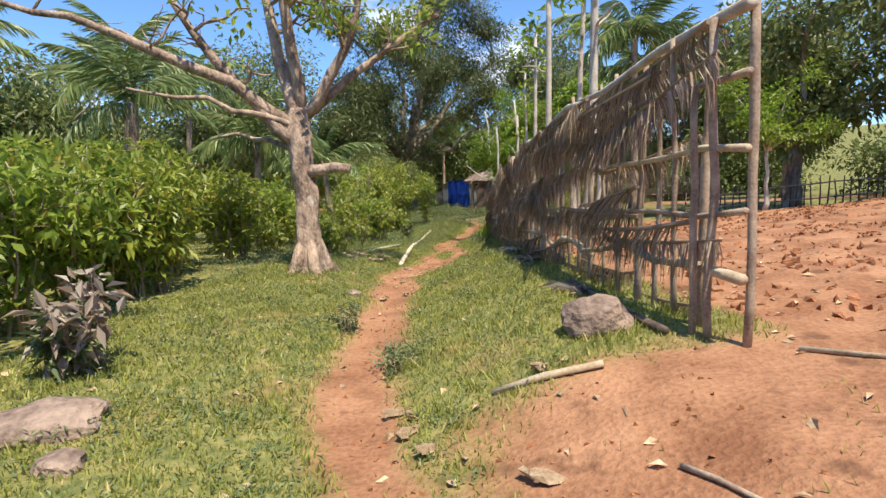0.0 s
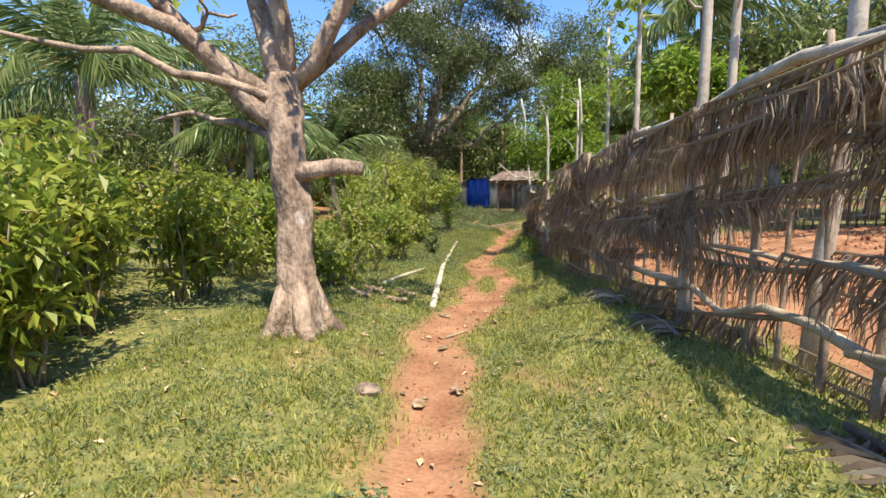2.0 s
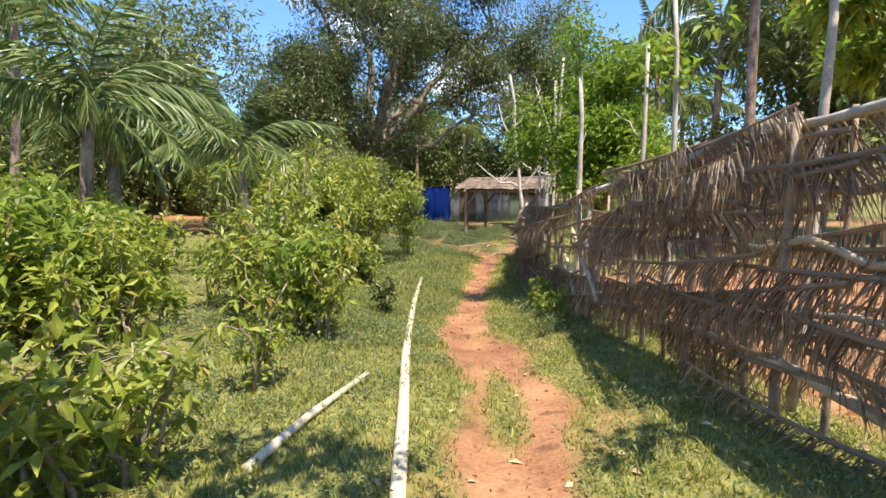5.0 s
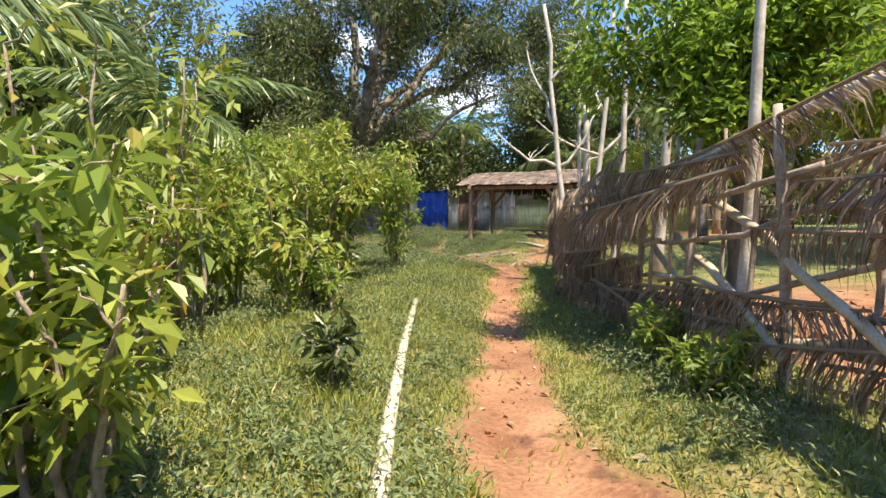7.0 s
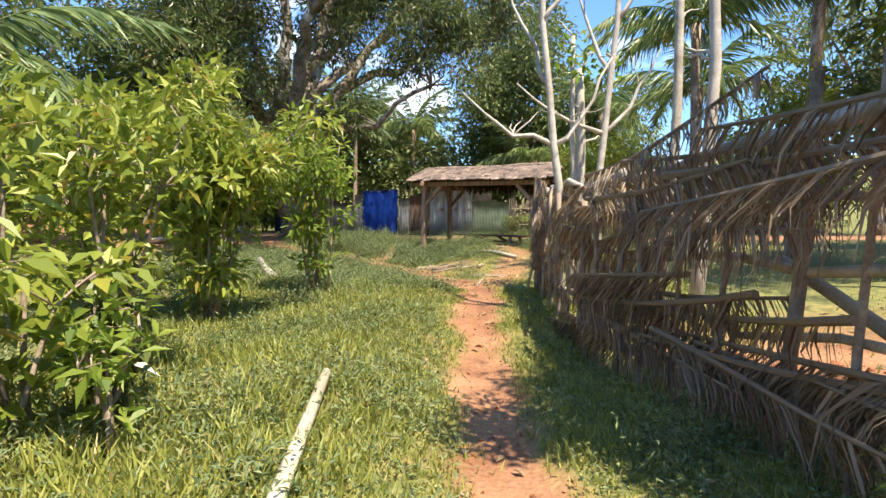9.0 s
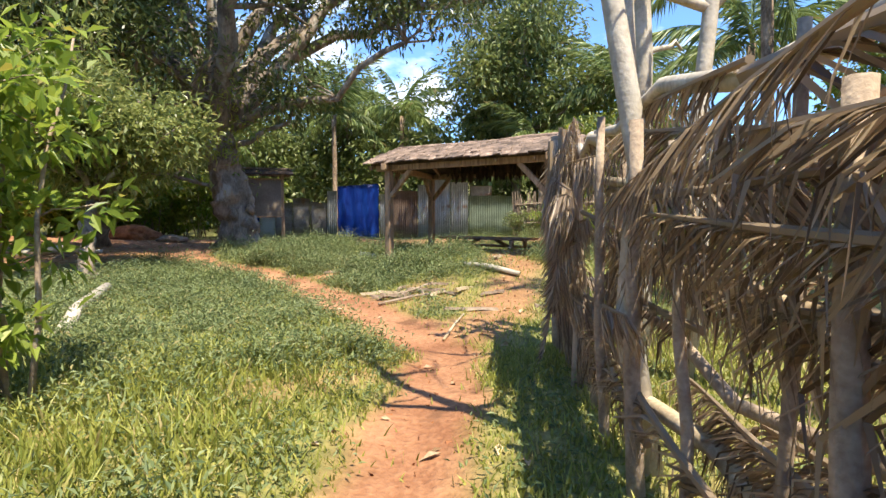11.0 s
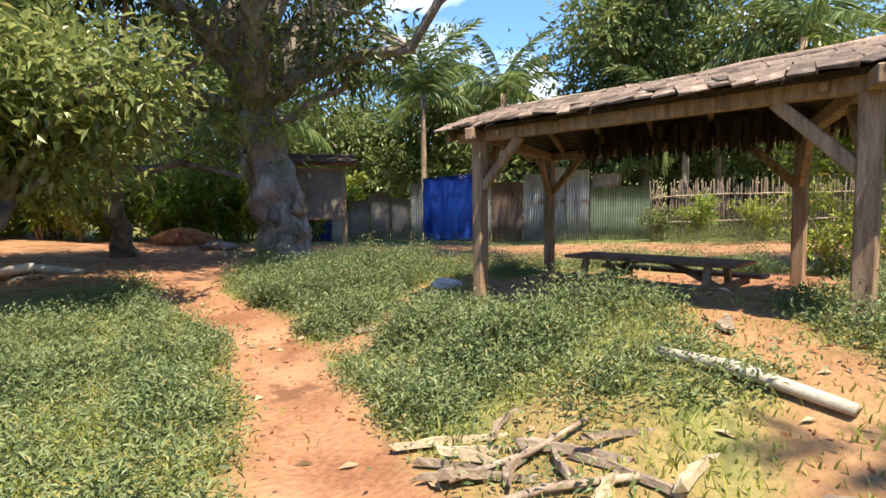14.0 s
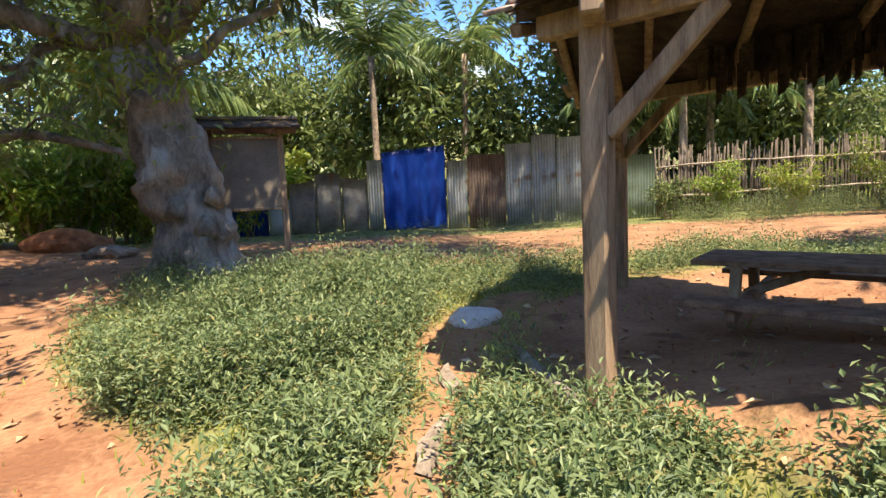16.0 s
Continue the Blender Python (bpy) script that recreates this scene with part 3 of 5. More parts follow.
def make_fence():
    fence = empty("fence", (2.5, 18, gz(2.5, 18)), "rustic fence of crooked sticks hung with dry brown palm fronds", "fence")
    inv = fence.matrix_world.inverted()

    def put(ob):
        ob.parent = fence
        ob.matrix_parent_inverse = inv
        return ob

    # posts
    y = 7.6
    i = 0
    while y <= 28.9:
        x = float(fence_x(y))
        z0, z1 = gz(x, y) - 0.15, fence_top(y) + rng.uniform(-0.15, 0.12)
        if 21.0 < y < 22.6:
            z1 += 0.2
        if y > 24:
            z1 -= 0.12
        w = Wood()
        lean = rng.normal(0, 0.05, 2)
        r = rng.uniform(0.016, 0.03) if i % 3 else 0.04
        w.tube(bowed((x, y, z0), (x + lean[0], y + lean[1], z1), (rng.normal(0, 0.02), rng.normal(0, 0.02), 0), 5, 0.006), [r * (1 - 0.06 * k) for k in range(6)], 7, 0.15)
        put(w.made("post", STICK))
        y += rng.uniform(0.34, 0.52)
        i += 1
    # the tall end posts
    for x, y, z1, r in ((3.74, 7.05, 2.98, 0.03), (3.58, 7.3, 2.85, 0.03), (3.5, 7.42, 2.4, 0.026), (2.14, 28.85, 1.68, 0.035)):
        w = Wood()
        w.tube(bowed((x, y, gz(x, y) - 0.1), (x - 0.03, y + 0.02, z1), (0.02, 0.02, 0), 6, 0.01), [r] * 7, 8, 0.15)
        put(w.made("post", STICK))
    # rails
    for share, size in ((0.2, 0.042), (0.4, 0.026), (0.6, 0.028), (0.8, 0.028), (0.985, 0.046)):
        y = 7.0
        while y < 28.6:
            y2 = min(y + rng.uniform(2.4, 3.6), 28.85)
            pts = []
            for q in np.linspace(y, y2, 6):
                x = float(fence_x(q)) + (-0.05 if q < 22 else 0.1) + rng.normal(0, 0.012)
                g = gz(x, q)
                pts.append((x, q, g + (fence_top(q) - g) * share + rng.normal(0, 0.04)))
            w = Wood()
            w.tube(pts, [size * (1 - 0.07 * k) for k in range(6)], 8, 0.12)
            put(w.made("rail", BARK_PALE if share > 0.9 else BAMBOO if share < 0.3 or rng.uniform() < 0.4 else STICK))
            y = y2 - 0.25
    # slanting braces near the tree
    for a, b in (((1.95, 19.2, 0.5), (2.0, 21.4, 1.35)), ((1.85, 20.0, 0.35), (2.0, 22.0, 1.0)), ((1.9, 20.9, 0.1), (2.1, 23.0, 0.9))):
        w = Wood()
        w.tube(bowed(a, b, (0, 0, 0.05), 5, 0.01), [0.035] * 6, 7, 0.1)
        put(w.made("brace", BAMBOO))
    # fronds
    kinds = [comb_mesh("frond", rng.uniform(1.8, 2.5), rng.uniform(0.26, 0.42), 84, 0.0062, rng.uniform(0.35, 0.8), rng.uniform(0.0, 0.035)) for _ in range(8)]
    broad = [comb_mesh("frond", rng.uniform(1.8, 2.4), rng.uniform(0.3, 0.48), 84, 0.0075, rng.uniform(0.7, 1.4), rng.uniform(-0.03, 0.03)) for _ in range(6)]
    for share in (0.2, 0.36, 0.53, 0.7, 0.84, 0.94):
        y = 7.2 + rng.uniform(0, 0.6)
        while y < 28.3:
            thin = 0.65 if 18.6 < y < 21.4 else 0.1 if y < 18.6 else 0.04
            if (share < 0.3 and y < 13 and rng.uniform() < 0.7) or rng.uniform() < thin:
                y += 0.9
                continue
            back = rng.uniform() < 0.35 or y > 26.6
            g0, y1 = gz(float(fence_x(y)), y), min(y + 2.0, 28.85)
            h = fence_top(y) - g0
            ob = new("frond", kinds[rng.integers(len(kinds))] if y < 23 else broad[rng.integers(len(broad))])
            ang = math.degrees(math.atan2(y1 - y, float(fence_x(y1)) - float(fence_x(y)))) if y1 - y > 0.4 else 84
            x0, y0 = (float(fence_x(y1)), y1) if back else (float(fence_x(y)), y)
            slope = math.degrees(math.atan2(fence_top(y1) - fence_top(y), 2.0))
            reach = 1.0 if y < 24 else 0.72
            ob.matrix_world = pose(x0 - (0.08 if y < 23 else 0.02) + rng.normal(0, 0.04), y0, g0 + h * share + rng.normal(0, 0.05), rng.normal(0, 9), (slope if back else -slope) + rng.normal(0, 6 if y > 22 else 2.0 if share > 0.8 else 4.5), ang + (180 if back else 0) + rng.normal(0, 4)) @ Matrix.Scale(reach * rng.uniform(0.85, 1.15), 4)
            put(ob)
            y += rng.uniform(0.5, 0.95) if y < 21.4 else rng.uniform(0.5, 0.85)
    tails = [frond_mesh("frond", 1.5, 0.2, FROND_DRY, 0.1, 80, 0.02, 0.007, along=(0.8, 1.6)) for _ in range(3)]
    for k in range(12):
        y = 28.8 - abs(rng.normal(0, 0.35))
        ob = new("frond", tails[k % 3])
        ob.matrix_world = pose(float(fence_x(y)) + rng.normal(0, 0.06), y, 1.62 + rng.normal(0, 0.08), rng.normal(0, 40), 90 + rng.normal(0, 3), rng.uniform(0, 360)) @ Matrix.Scale(rng.uniform(0.75, 1.0), 4)
        put(ob)
    for k in range(14):
        y = rng.uniform(7.6, 19.5)
        ob = new("frond", kinds[k % len(kinds)])
        x = float(fence_x(y)) + 0.02
        ob.matrix_world = pose(x, y, gz(x, y) + rng.uniform(0.1, 0.28), rng.normal(0, 14), rng.normal(0, 4), 97 + rng.normal(0, 5)) @ Matrix.Scale(rng.uniform(0.6, 0.9), 4)
        put(ob)
    return fence


make_fence()


# ---- trees ----
def limb(w, a, b, r0, r1, bow=(0, 0, 0), n=6, wob=0.06, sides=8):
    pts = bowed(a, b, bow, n, wob)
    w.tube(pts, [r0 + (r1 - r0) * k / n for k in range(n + 1)], sides, 0.1)
    return pts


def twigs(w, pts, count, length, r, rise=0.5, depth=1):
    """Side branches from a limb; returns their tips."""
    tips = []
    for _ in range(count):
        k = rng.integers(max(1, len(pts) // 3), len(pts))
        d = Vector(rng.normal(0, 1, 3))
        d.z = abs(d.z) * rise + rng.uniform(-0.1, 0.3)
        d = d.normalized() * length * rng.uniform(0.5, 1.2)
        q = limb(w, pts[k], pts[k] + d, r, r * 0.35, (0, 0, length * 0.06), 4, length * 0.04, 5)
        tips.append(q[-1])
        tips.append(q[-2])
        if depth > 1:
            tips += twigs(w, q, 2, length * 0.55, r * 0.5, rise, depth - 1)
    return tips


def dense(points, radii, k):
    """The same line with k steps for each of its own."""
    n = len(points)
    t = np.linspace(0, n - 1, (n - 1) * k + 1)
    p = np.array(points, float)
    return [tuple(np.interp(t, range(n), p[:, a])[i] for a in range(3)) for i in range(len(t))], list(np.interp(t, range(n), radii))


def jackfruit_tree():
    base = (-1.3, 12.45, gz(-1.3, 12.45) - 0.05)
    t = empty("tree", base, "grey-barked tree with a thick trunk and spreading bare limbs", "tree")
    inv = Matrix.Translation(-Vector(base))
    w = Wood()
    spine = [(-1.3, 12.45, base[2]), (-1.28, 12.46, base[2] + 0.25), (-1.31, 12.5, 0.9), (-1.36, 12.6, 1.5), (-1.44, 12.7, 2.1), (-1.52, 12.85, 2.7), (-1.58, 12.98, 3.1)]
    w.tube(*dense(spine, [0.38, 0.27, 0.21, 0.195, 0.2, 0.22, 0.22], 8), 28, 0.24)
    for a in (0.3, 1.6, 2.9, 4.2, 5.3):
        q = Vector((math.cos(a), math.sin(a), 0))
        w.tube([Vector(spine[0]) + q * 0.55 + Vector((0, 0, -0.05)), Vector(spine[0]) + q * 0.3 + Vector((0, 0, 0.12)), Vector(spine[2]) + q * 0.1], [0.05, 0.12, 0.1], 8, 0.2)
    w.tube([(-1.42, 12.7, 2.0), (-1.1, 12.62, 2.06), (-0.82, 12.58, 2.1), (-0.55, 12.62, 2.08)], [0.13, 0.1, 0.095, 0.08], 10, 0.25)
    tips = []
    for a, b, r0, r1, bow, n in (
            ((-1.55, 12.9, 2.8), (-5.4, 10.6, 4.6), 0.13, 0.035, (0, 0, 0.35), 8), ((-1.5, 12.8, 2.5), (-3.3, 12.0, 4.9), 0.14, 0.05, (-0.1, 0, -0.2), 6),
            ((-1.6, 12.95, 3.0), (-2.4, 13.6, 6.3), 0.14, 0.06, (-0.1, 0, 0), 6), ((-1.55, 13.0, 3.0), (-1.9, 12.6, 6.6), 0.13, 0.05, (0.1, 0, 0), 6),
            ((-1.5, 13.0, 3.0), (-0.3, 12.9, 5.4), 0.12, 0.05, (0.25, 0, -0.1), 6), ((-1.5, 13.0, 3.0), (0.9, 14.0, 5.0), 0.1, 0.04, (0, 0, 0.1), 6),
            ((-1.5, 12.8, 2.8), (-3.9, 11.6, 3.4), 0.07, 0.02, (0, 0, 0.12), 7), ((-1.5, 12.7, 2.4), (-3.4, 13.2, 2.7), 0.06, 0.02, (0, 0, 0.15), 6)):
        p = limb(w, a, b, r0, r1, bow, n, 0.05)
        if b[2] > 4.5:
            tips += twigs(w, p[2:], 6, 1.0, r1 * 0.7, 0.7, 2)
    ob = w.made("trunk", BARK, t)
    ob.matrix_parent_inverse = inv
    tips = [p for p in tips if p.z > 4.1 and p.x > -2.6 - 0.4 * (p.z - 4)]
    c, d = cluster(tips, 8, 0.3)
    under(leaves("crown", c, d, 0.17, 0.085, LEAF_SHRUB, 0.1), t, "sparse dark green leaves").matrix_parent_inverse = inv


jackfruit_tree()


def broad_tree(base, height, spread, mat, bark, label, n=9000, leaf=0.16, trunk=0.3, fork=0.3, blobs=9, low=0.35, lean=(0, 0), category="tree", group=""):
    """A tree of trunk, limbs and an uneven crown of many leaves in clumps."""
    x, y = base
    z = gz(x, y) - 0.05
    t = empty("tree", (x, y, z), label, category, group)
    inv = Matrix.Translation((-x, -y, -z))
    w = Wood()
    top = Vector((x + lean[0], y + lean[1], z + height * fork))
    w.tube(bowed((x, y, z), top, (rng.normal(0, 0.05), 0, 0), 6, 0.03), [trunk * s for s in (1.35, 1.05, 0.95, 0.9, 0.85, 0.8, 0.75)], 12, 0.2)
    centres = []
    for k in range(blobs):
        a = 2 * math.pi * (k + rng.uniform(0, 0.6)) / blobs
        r = spread * rng.uniform(0.25, 0.85)
        b = top + Vector((math.cos(a) * r, math.sin(a) * r, height * rng.uniform(low - fork, 0.95 - fork) * (1.1 - 0.4 * r / spread)))
        p = limb(w, top, b, trunk * 0.5, trunk * 0.1, (0, 0, height * 0.04), 6, 0.08 * spread / 3, 7)
        tip = twigs(w, p, 4, spread * 0.35, trunk * 0.1, 0.6, 2)
        centres += [tuple(q) for q in tip] + [tuple(p[-1]), tuple(p[-2])]
    w.made("trunk", bark, t).matrix_parent_inverse = inv
    per = max(8, n // len(centres))
    c, d = cluster(centres, per, spread * 0.26)
    under(leaves("crown", c, d, leaf, leaf * 0.42, mat, 0.25), t).matrix_parent_inverse = inv
    return t


def mango_tree():
    base = (-3.95, 40.0, gz(-3.95, 40.0) - 0.05)
    t = empty("tree", base, "huge old mango tree with a gnarled grey trunk and dark crown", "tree")
    inv = Matrix.Translation(-Vector(base))
    w = Wood()
    w.tube(*dense([(-3.93, 40.0, base[2]), (-3.95, 40.0, 0.35), (-4.0, 40.0, 0.9), (-4.08, 39.98, 1.5), (-4.25, 39.9, 2.3), (-4.35, 39.85, 3.2), (-4.4, 39.8, 4.0)], [0.62, 0.52, 0.47, 0.5, 0.4, 0.36, 0.36], 7), 32, 0.5)
    for a in (0.4, 1.5, 2.7, 3.9, 5.2):
        w.tube([(-3.95 + 0.85 * math.cos(a), 40 + 0.85 * math.sin(a), base[2] - 0.05), (-3.95 + 0.45 * math.cos(a), 40 + 0.45 * math.sin(a), 0.2), (-4 + 0.15 * math.cos(a), 40 + 0.15 * math.sin(a), 1.1)], [0.08, 0.18, 0.2], 8, 0.25)
    for at, r in (((-3.6, 39.6, 0.75), 0.16), ((-3.95, 39.5, 1.0), 0.13), ((-3.55, 39.75, 1.15), 0.12), ((-4.3, 39.6, 1.45), 0.14)):
        w.tube([Vector(at) + Vector((0.05, 0.15, -0.1)), Vector(at), Vector(at) + Vector((0, 0.05, 0.14))], [r * 0.7, r, r * 0.6], 9, 0.3)
    centres = []
    for b, r0, r1, bow in (((-2.8, 36.4, 6.9), 0.3, 0.14, (0, 0, 0.3)), ((-6.8, 38.0, 6.0), 0.26, 0.1, (0, 0, 0.3)), ((0.8, 38.6, 5.4), 0.16, 0.06, (0, 0, -0.3)),
                           ((-3.2, 44.0, 8.0), 0.26, 0.1, (0, 0, 0.3)), ((-7.5, 42.5, 7.5), 0.25, 0.1, (0, 0, 0.2)), ((-0.5, 42.0, 8.5), 0.25, 0.1, (0, 0, 0.2)),
                           ((-4.6, 39.2, 10.0), 0.28, 0.1, (0.2, 0, 0)), ((1.8, 41.5, 10.2), 0.22, 0.09, (0, 0, 0.3)), ((-2.0, 41, 12.2), 0.22, 0.09, (0.3, 0, 0)), ((3.8, 43.5, 8.6), 0.2, 0.08, (0, 0, 0.6)), ((-7.0, 41.5, 11.0), 0.22, 0.09, (0, 0, 0.3)), ((-8.2, 36.8, 3.8), 0.16, 0.05, (0, 0, 0.5)), ((-6.0, 35.6, 4.0), 0.14, 0.05, (0, 0, 0.7))):
        start = Vector((-4.4, 39.8, 3.7 + rng.uniform(-0.6, 0.2)))
        p = limb(w, start, b, r0, r1, bow, 8, 0.12, 10)
        for q in twigs(w, p[3:], 5, 2.0, r1 * 0.6, 0.5, 2):
            centres.append(tuple(q))
        for k in range(3):
            far = Vector(b) + Vector((rng.uniform(-1, 1) * 2.2, rng.uniform(-1, 1) * 2.2, rng.uniform(0.3, 3.0)))
            q = limb(w, b, far, r1 * 0.8, r1 * 0.25, (0, 0, 0.15), 5, 0.1, 7)
            for e in twigs(w, q, 5, 1.5, r1 * 0.3, 0.5, 2):
                centres.append(tuple(e))
    # a pale snaking bough
    p = limb(w, (-4.2, 39.7, 2.9), (-1.9, 39.2, 3.9), 0.09, 0.05, (0, 0, -0.3), 9, 0.07)
    centres += [tuple(q) for q in twigs(w, p[6:], 5, 0.7, 0.02, 0.6, 1)]
    w.made("trunk", BARK_DARK, t).matrix_parent_inverse = inv
    centres = [c for c in centres if c[2] > 2.6 and not (c[1] < 36 and c[0] > -4.5 and c[2] < 5.0)]
    c, d = cluster(centres, 44, 0.85, 0.75)
    under(leaves("crown", c, d, 0.24, 0.075, LEAF_MANGO, 0.45), t, "dark glossy hanging leaves").matrix_parent_inverse = inv
    near = [(-4.3 + rng.normal(0, 0.55), 39.3 + rng.normal(0, 0.3), 2.4 + rng.uniform(0, 2.4)) for _ in range(36)]
    c, d = cluster(near, 30, 0.34)
    under(leaves("sprout_foliage", c, d, 0.17, 0.05, LEAF_YELLOW, 0.5), t, "light green sprouts on the trunk").matrix_parent_inverse = inv


mango_tree()

# dark trees closing the view, all round
for bx, by, h, s, n in ((6.5, 53, 16, 6, 20000), (-2.5, 58, 9, 6, 9000), (11.5, 30, 9, 4.2, 9000), (16, 20, 9, 4.5, 8000), (12.5, 24, 8, 3.2, 6000), (-12, 52, 12, 6, 9000), (-16, 42, 12, 6, 8000), (-13, 33, 10, 5, 8000), (-18, 24, 8, 5, 7000),
                        (14, 55, 10, 6, 7000), (22, 44, 12, 6, 7000), (17, 33, 11, 5, 9000), (22, 26, 12, 6, 9000), (25, 15, 11, 6, 7000), (22, 4, 9, 5, 4000),
                        (9.5, 60, 9, 5, 6000), (-7, 62, 13, 6, 7000), (-22, 34, 10, 6, 6000), (-24, 12, 8, 6, 5000), (29, 34, 14, 7, 6000), (5, -16, 10, 6, 3000), (-10, -12, 10, 6, 3000), (18, -10, 10, 6, 3000)):
    broad_tree((bx, by), h, s, LEAF_FAR, BARK_DARK, "tall dark green woodland tree behind the clearing", n, 0.34, 0.28, 0.28, 10, 0.25, group="woodland trees")


def far_woods():
    """A belt of leafage that closes the view under the trees."""
    cs = []
    for k in range(900):
        a = rng.uniform(0, 2 * math.pi)
        r = rng.uniform(0, 1)
        x, y = 6 + math.cos(a) * (24 + 9 * r), 26 + math.sin(a) * (36 + 8 * r)
        if math.sin(a) > 0.55:
            y = 52 + 9 * r + abs(math.cos(a)) * 2
            x = 4 + math.cos(a) * 30
        tall = 2.0 + 3.5 * (0.5 + 0.5 * math.sin(3 * a + 1) * math.sin(7 * a)) + 2.5 * r
        for _ in range(3):
            cs.append((x + rng.normal(0, 0.6), y + rng.normal(0, 0.6), gz(x, y) * 0.5 + tall * rng.uniform(0.05, 1) ** 0.8))
    c, d = cluster(cs, 60, 1.35)
    ob = leaves("far_woods", c, d, 0.46, 0.2, LEAF_FAR, 0.2)
    tagged(ob, "dense green thicket closing the view behind", "woods", kind="stuff")


far_woods()
# tree that hangs low over the clearing beside the old mango
broad_tree((-8.0, 40.5), 6.5, 4.2, LEAF_OLIVE, BARK_DARK, "leafy dark green tree with low branches over bare soil", 5000, 0.19, 0.22, 0.3, 13, 0.22, lean=(1.0, -1.5))
broad_tree((-4.3, 33.5), 4.6, 2.4, LEAF_OLIVE, BARK_DARK, "low dark green tree at the edge of the clearing", 15000, 0.15, 0.12, 0.3, 10, 0.35, lean=(-0.5, 1.0))
# bright feathery tree standing in the fence
broad_tree((2.6, 22.0), 4.9, 1.55, LEAF_BRIGHT, BARK_DARK, "bright green feathery tree growing in the fence line", 21000, 0.11, 0.12, 0.3, 13, 0.42)
broad_tree((4.6, 17.5), 4.6, 1.2, LEAF_BRIGHT, BARK_PALE, "slender young tree with bright green leaves", 3500, 0.16, 0.06, 0.5, 6, 0.6)
broad_tree((9.5, 19.5), 4.2, 1.5, LEAF_BRIGHT, BARK_PALE, "slender tree at the edge of the ploughed field", 2600, 0.15, 0.06, 0.4, 6, 0.5)
broad_tree((9.2, 32.5), 5.0, 2.0, LEAF_YELLOW, BARK_PALE, "light green tree beyond the fence", 6000, 0.16, 0.1, 0.35, 8, 0.3)
broad_tree((6.5, 38.5), 4.2, 2.0, LEAF_YELLOW, BARK_PALE, "light green bushy tree beyond the shelter", 5000, 0.16, 0.1, 0.3, 8, 0.3)


def bare_tree(x, y, h, tilt, label):
    z = gz(x, y) - 0.05
    t = empty("bare_tree", (x, y, z), label, "tree")
    w = Wood()
    p = limb(w, (0, 0, 0), (tilt[0], tilt[1], h), 0.06, 0.03, (0.06, 0, 0), 7, 0.03)
    for k, (dx, dy, dz) in ((3, (-0.9, 0.1, 0.5)), (3, (0.6, 0.1, 0.9)), (4, (-0.4, 0.3, 1.2)), (5, (0.5, 0, 0.8))):
        q = limb(w, p[k], p[k] + Vector((dx, dy, dz)) * h / 4, 0.035, 0.01, (0, 0, -0.1), 5, 0.03, 6)
        twigs(w, q, 3, 0.5, 0.012, 0.6, 1)
    w.made("trunk", BARK_PALE, t)


bare_tree(1.95, 26.6, 5.0, (-0.5, 0.2), "pale leafless tree standing by the fence")
bare_tree(2.6, 27.6, 5.6, (0.4, 0.3), "pale leafless tree standing by the fence")

# live stakes along the fence
for x, y, h, r in ((2.7, 14.6, 4.4, 0.05), (2.6, 16.3, 4.2, 0.04), (2.75, 12.2, 4.6, 0.06), (2.55, 18.6, 3.9, 0.035), (2.5, 19.8, 3.7, 0.04), (3.2, 10.8, 4.9, 0.07), (2.0, 20.8, 3.6, 0.05), (2.2, 24.6, 4.5, 0.05), (3.4, 26.2, 4.6, 0.09), (2.5, 28.2, 4.0, 0.05), (2.75, 28.6, 3.6, 0.1), (3.3, 13.2, 5.0, 0.06)):
    t = empty("stake", (x, y, gz(x, y) - 0.1), "tall pale wooden stake planted along the fence", "stake", "stakes along the fence")
    w = Wood()
    lean = rng.normal(0, 0.12, 2)
    p = limb(w, (0, 0, 0), (lean[0], lean[1], h), r, r * 0.6, (0.04, 0, 0), 6, 0.015)
    twigs(w, p[3:], 2, 0.6, r * 0.3, 0.9, 1)
    w.made("pole", BARK_PALE, t)
    if rng.uniform() < 0.5:
        c, d = cluster([(lean[0] + rng.normal(0, 0.25), lean[1] + rng.normal(0, 0.2), h * rng.uniform(0.75, 1.0)) for _ in range(5)], 14, 0.2)
        under(leaves("foliage", c, d, 0.15, 0.09, LEAF_BRIGHT, 0.1), t)


# ---- palms ----
PALM_FRONDS = [frond_mesh("frond", 3.4, 0.75, LEAF_PALM, h, 60, 0.14, 0.03) for h in (0.35, 0.55, 0.8)]


def palm(x, y, h, lean=(0, 0), n=16, size=1.0):
    z = gz(x, y)
    t = empty("palm_tree", (x, y, z), "coconut palm with a slim grey trunk and arching fronds", "palm tree", "coconut palms")
    w = Wood()
    w.tube(bowed((0, 0, -0.1), (lean[0], lean[1], h), (lean[0] * 0.15, 0, 0), 8), [0.2, 0.15, 0.14, 0.13, 0.125, 0.12, 0.12, 0.12, 0.14], 10, 0.05)
    w.made("trunk", BARK, t)
    for k in range(n):
        ob = new("frond", PALM_FRONDS[k % 3])
        ob.parent = t
        ob.matrix_basis = pose(lean[0], lean[1], h, 0, rng.uniform(-62, 28), 360 * k / n + rng.uniform(-12, 12)) @ Matrix.Scale(size * rng.uniform(0.85, 1.15), 4)


